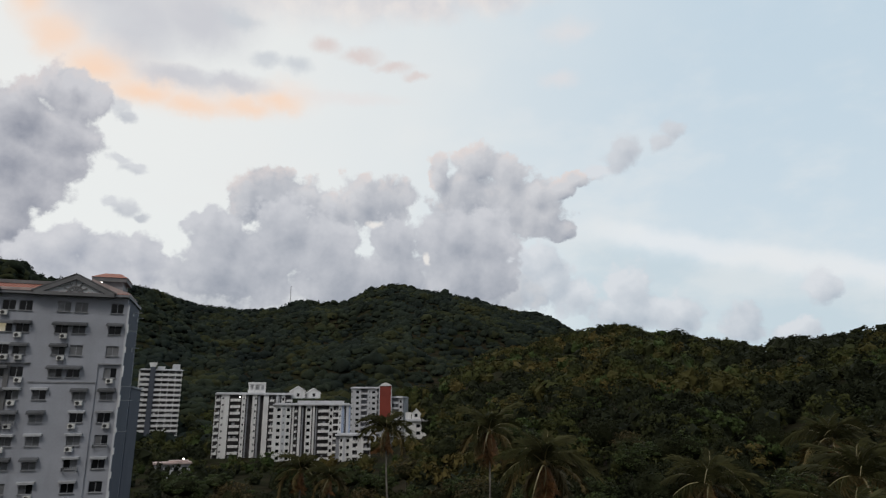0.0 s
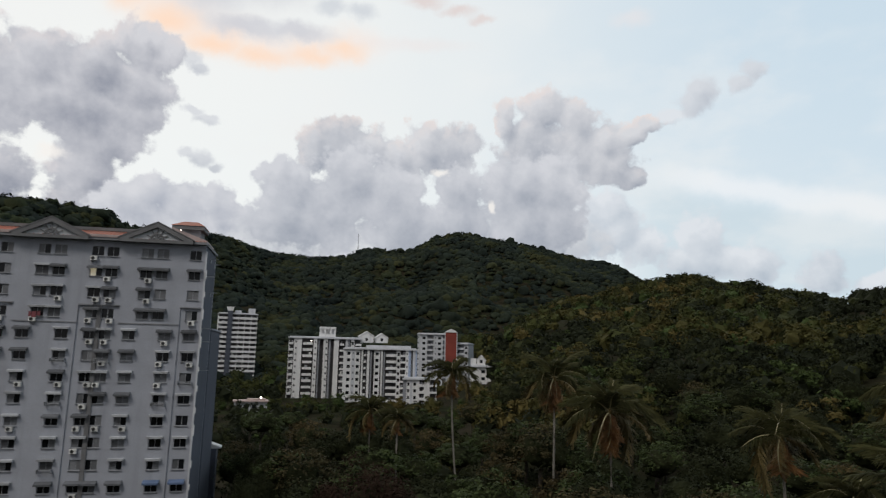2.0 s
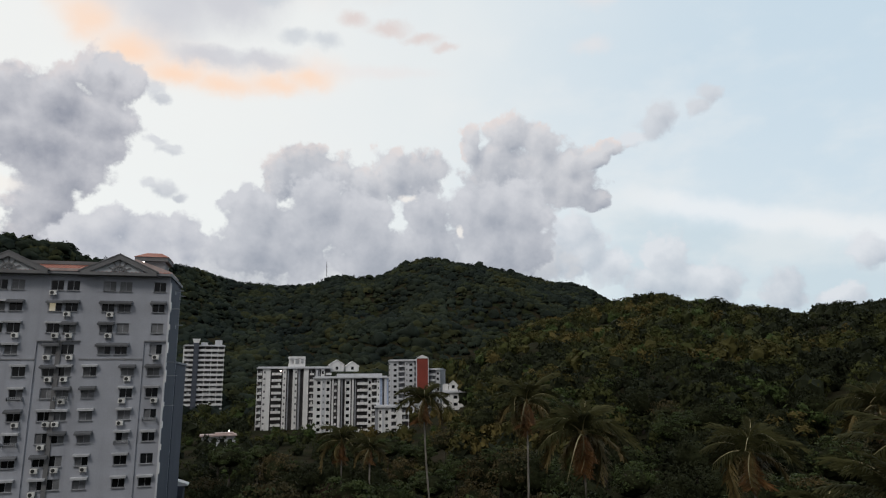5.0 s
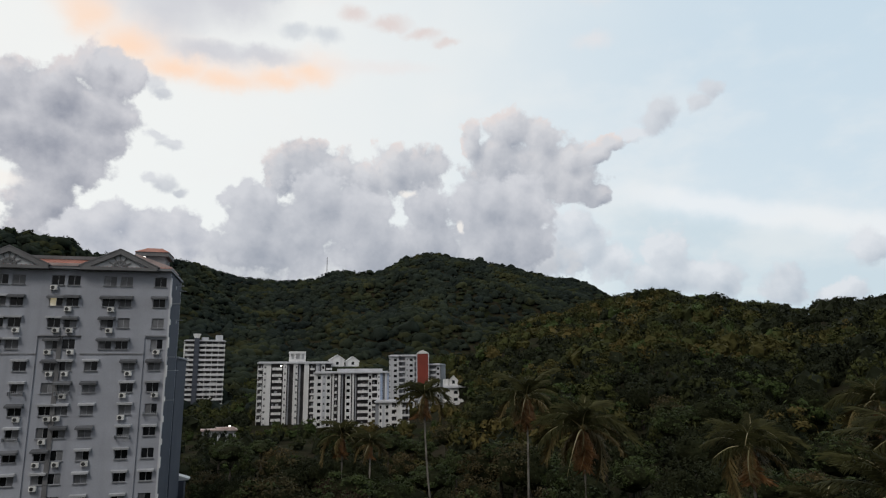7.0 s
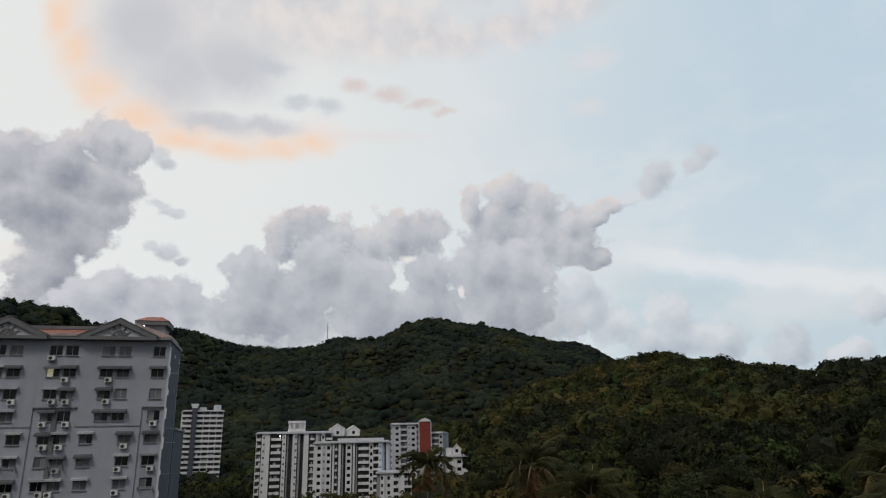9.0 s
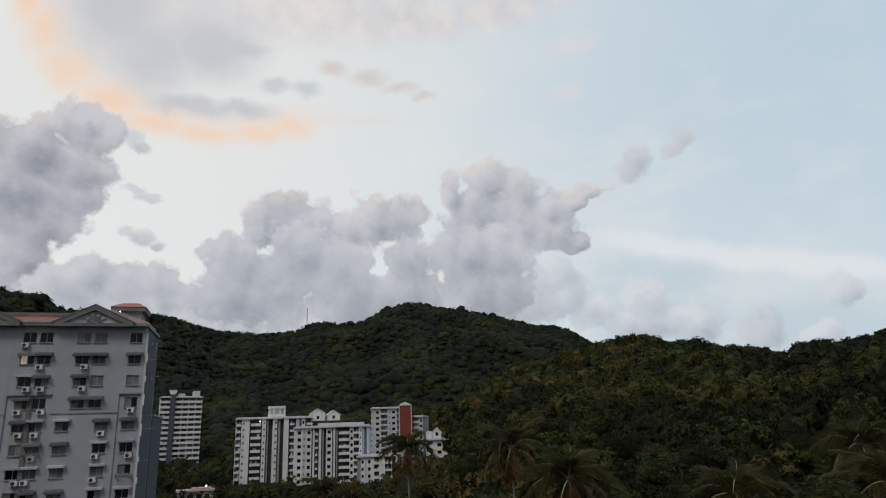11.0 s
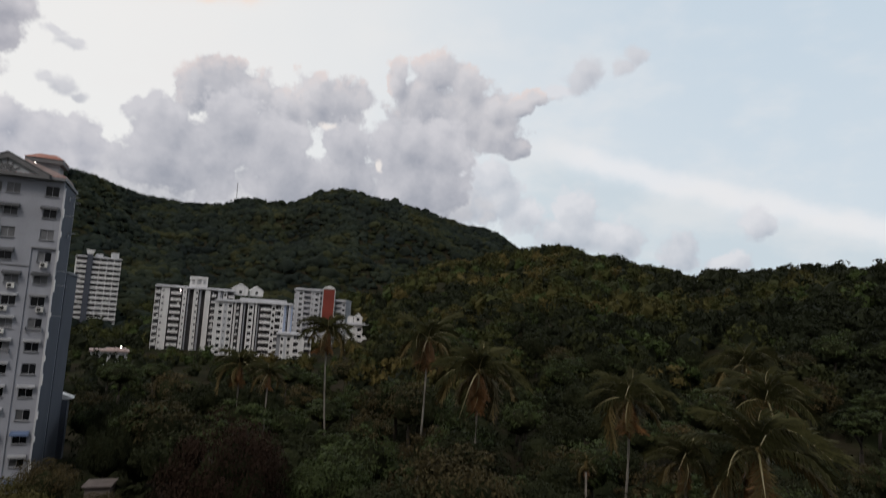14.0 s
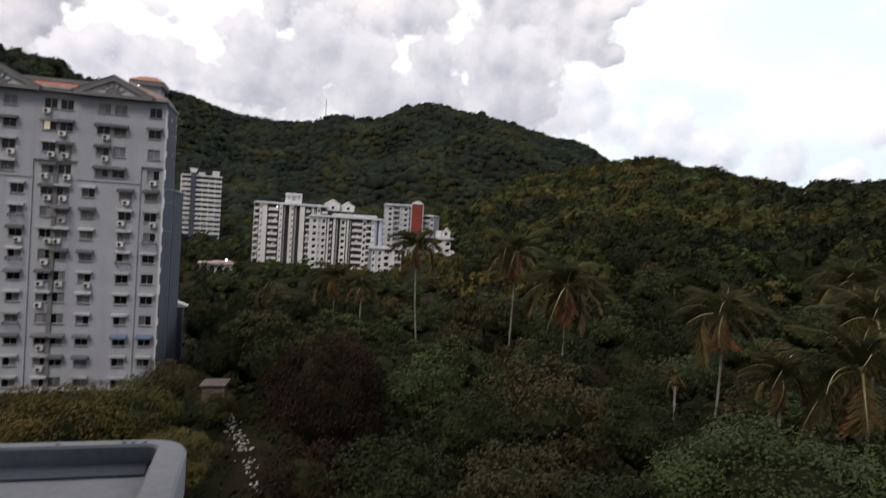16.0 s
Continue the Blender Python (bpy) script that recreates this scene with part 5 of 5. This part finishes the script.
def palm(az, r, crown_el, base_el, length, seed, dead=5, old=5, green=13, lean=0.0, label="tall coconut palm with drooping fronds"):
    rng = random.Random(seed)
    m = place(az, r)
    ground = m.translation.z
    h = EYE + r * math.tan(radians(crown_el)) - ground
    ob = thing("coconut_palm", m, label, "palm tree", "coconut palms below the hillside")
    bm = bmesh.new()
    bend = lean
    pts = [(bend * (1 - (k / 7)) ** 2, 0.15 * math.sin(k), -0.6 + (h + 0.6) * k / 7) for k in range(8)]
    tube(bm, pts, [0.22, 0.16, 0.15, 0.14, 0.135, 0.13, 0.12, 0.13], 10)
    part("trunk", bm, M_PALMBARK, ob, "slender pale grey trunk", smooth=True)
    # husked heart of the crown
    bm = bmesh.new()
    tube(bm, [(0, 0, h - 0.5), (0, 0, h - 0.1), (0, 0, h + 0.35), (0, 0, h + 1.2)], [0.2, 0.32, 0.24, 0.05], 8)
    part("crown_heart", bm, M_FROND_OLD, ob, smooth=True)
    for kind, n, up0, up1 in (("green", 5, 89, 62), ("green", green, 56, -6), ("old", old, -2, -45), ("dead", dead, -66, -98)):
        for k in range(n):
            a = k * 2.399 + rng.uniform(-0.2, 0.2) + {"green": 0, "old": 1, "dead": 2}[kind]
            up = up0 + (up1 - up0) * (k + 0.5) / max(n, 1) + rng.uniform(-6, 6)
            q = length * rng.uniform(0.85, 1.1) * (0.72 if up > 50 else 1) * (0.8 if up > 72 else 1)
            mm = Matrix.Translation((0, 0, h + rng.uniform(0, 0.3))) @ Matrix.Rotation(a, 4, "Z") @ Matrix.Rotation(-radians(up), 4, "Y") @ Matrix.Rotation(rng.uniform(-0.5, 0.5), 4, "X") @ Matrix.Diagonal((q, q, q * rng.uniform(0.6, 1.6), 1))
            share("frond" if kind != "dead" else "dead_frond", FRONDS[kind][k % len(FRONDS[kind])], ob, mm, "hanging brown dead frond" if kind == "dead" else "")
    return ob


palm(10.9, 108, -4.2, -7, 4.1, 1, dead=6, label="coconut palm with drooping olive fronds before white flats")
palm(8.6, 104, -4.8, -8, 3.0, 2, dead=5)
palm(4.05, 106, -1.0, -11, 4.2, 3, dead=10, lean=1.6, label="tall coconut palm with a skirt of brown dead fronds")
palm(-4.6, 92, -1.2, -7, 5.0, 4, dead=10, old=7, lean=-0.5, green=9, label="coconut palm with hanging orange-brown fronds")
palm(-9.1, 80, -3.8, -9, 5.4, 6, dead=7, old=7, label="shaggy coconut palm with drooping dry fronds")
palm(-21.7, 72, -5.1, -13, 4.6, 7, dead=6, lean=-0.4)
palm(-26.1, 60, -9.4, -12, 3.2, 8, dead=3, green=11)
palm(-31.3, 56, -8.1, -8, 5.6, 9, dead=4, label="large coconut palm with long arching fronds")
palm(-31.9, 66, -4.3, -8, 4.6, 10, dead=4)
palm(-30.4, 80, -1.8, -8, 4.2, 11, dead=3)
palm(-18.4, 74, -10.6, -15, 1.9, 12, dead=2, green=5, old=2, label="thin young palm with few fronds")


# ---- close below: roof terrace of the camera's building, path and shed ----
def roof_terrace():
    m = Matrix.Translation((-3.12, 7.72, 0)) @ Matrix.Rotation(radians(18), 4, "Z")
    ob = thing("roof_terrace", m, "pale concrete roof terrace with a raised rounded rim", "roof terrace")

    def outline(inset, radius, z):
        front = inset * 0.55          # the rim is thinner along the front
        pts = [(-9.0, -front)]
        for k in range(9):
            a = math.pi / 2 * (1 - k / 8)
            pts.append((-inset - radius + radius * math.cos(a), -front - radius + radius * math.sin(a)))
        pts.append((-inset, -8.0))
        pts.append((-9.0, -8.0))
        return [(x, y, z) for x, y in pts]

    def ring(bm, a, b):
        va, vb = [bm.verts.new(p) for p in a], [bm.verts.new(p) for p in b]
        for i in range(len(a) - 2):
            bm.faces.new((va[i], vb[i], vb[i + 1], va[i + 1]))

    def slab(z0, z1, inset, radius):
        bm = bmesh.new()
        lo, hi = [bm.verts.new(p) for p in outline(inset, radius, z0)], [bm.verts.new(p) for p in outline(inset, radius, z1)]
        bm.faces.new(lo)
        bm.faces.new(hi[::-1])
        for i in range(len(lo)):
            j = (i + 1) % len(lo)
            bm.faces.new((lo[i], hi[i], hi[j], lo[j]))
        bmesh.ops.recalc_face_normals(bm, faces=bm.faces)
        return bm

    part("wall", slab(0.0, 20.9, 0.12, 0.3), M_PLASTER, ob)
    part("deck", slab(20.9, 21.16, 0.36, 0.12), M_PLASTER, ob, "pale worn concrete deck")
    bm = bmesh.new()
    o0, o1 = outline(0.0, 0.42, 20.9), outline(0.0, 0.42, 21.36)
    o2, i2 = outline(0.03, 0.40, 21.40), outline(0.30, 0.16, 21.40)
    i3 = outline(0.33, 0.14, 21.37)
    i4 = outline(0.33, 0.14, 21.10)
    for a, b in ((o0, o1), (o1, o2), (o2, i2), (i2, i3)):
        ring(bm, a, b)
    bmesh.ops.recalc_face_normals(bm, faces=bm.faces)
    part("rim", bm, M_PLASTER, ob, "rounded pale rim", smooth=False)
    # inner face and strip are coloured dark in place of shade within the rim
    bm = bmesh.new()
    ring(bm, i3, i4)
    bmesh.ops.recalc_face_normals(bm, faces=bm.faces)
    part("upstand", bm, M_UPSTAND, ob, "inner face of the rim with painted shade")
    part("gutter", boxes((-9.0, -0.42, -0.56, -0.2, 21.17, 21.19)), M_RECESS, ob, "dark strip of painted shade inside the rim")
    for x in (-0.5, -0.62, -0.72, -1.4):
        part("bolt", boxes((x, x + 0.04, -0.13, -0.07, 21.40, 21.42)), M_STEEL, ob)


roof_terrace()

# the block of flats that the camera looks out from, closing the place behind it
tagged(new("wall_south", mesh_from("wall_south", np.array([(x, y, z) for x in (-32, 32) for y in (-12.0, -1.3) for z in (0.0, 42.0)], float),
                                   np.array([(0, 1, 3, 2), (4, 6, 7, 5), (0, 4, 5, 1), (2, 3, 7, 6), (1, 5, 7, 3), (0, 2, 6, 4)]), [M_GREYWALL])),
       "plain grey facade of the block behind the camera", "wall", kind="structure")

x, y = polar(21.3, 84)
shed = thing("shed", Matrix.Translation((float(x), float(y), 0.4)) @ Matrix.Rotation(radians(10), 4, "Z"), "small concrete shed with a pale sheet roof", "shed")
part("wall", boxes((0, 2.6, 0, 3.0, 0, 3.7)), M_SHED, shed)
part("door", boxes((0.8, 1.7, -0.05, -0.01, 0.05, 2.1)), M_RECESS, shed, "dark closed door")
bm = bmesh.new()
prism(bm, [(-0.3, 3.7), (2.8, 3.8), (2.8, 3.92), (-0.3, 3.82)], -0.35, 3.3)
part("roof", bm, M_SHED, shed)

# pale stones and steps of the path between the trees
def stone_path():
    rng = random.Random(8)
    path = tagged(new("stone_path"), "broken path of pale stones between dark trees", "path", kind="structure")
    me_list = []
    for k in range(4):
        bm = bmesh.new()
        bmesh.ops.create_icosphere(bm, subdivisions=1, radius=0.5)
        for v in bm.verts:
            v.co *= rng.uniform(0.75, 1.2)
            v.co.z *= 0.55
        me = bpy.data.meshes.new("stone")
        bm.to_mesh(me)
        bm.free()
        me.materials.append(M_ROCK)
        me_list.append(me)
    for k in range(85):
        t = rng.random()
        az, r = 19.2 - 2.8 * t + rng.gauss(0, 0.45), 84 - 25 * t
        x, y = polar(az, r)
        z = float(land(np.array(x), np.array(y)))
        share("stone", rng.choice(me_list), path, Matrix.Translation((float(x), float(y), z + 0.1)) @ Matrix.Rotation(rng.uniform(0, 6), 4, "Z") @ Matrix.Diagonal((rng.uniform(0.2, 0.75), rng.uniform(0.15, 0.4), rng.uniform(0.15, 0.5), 1)))

stone_path()
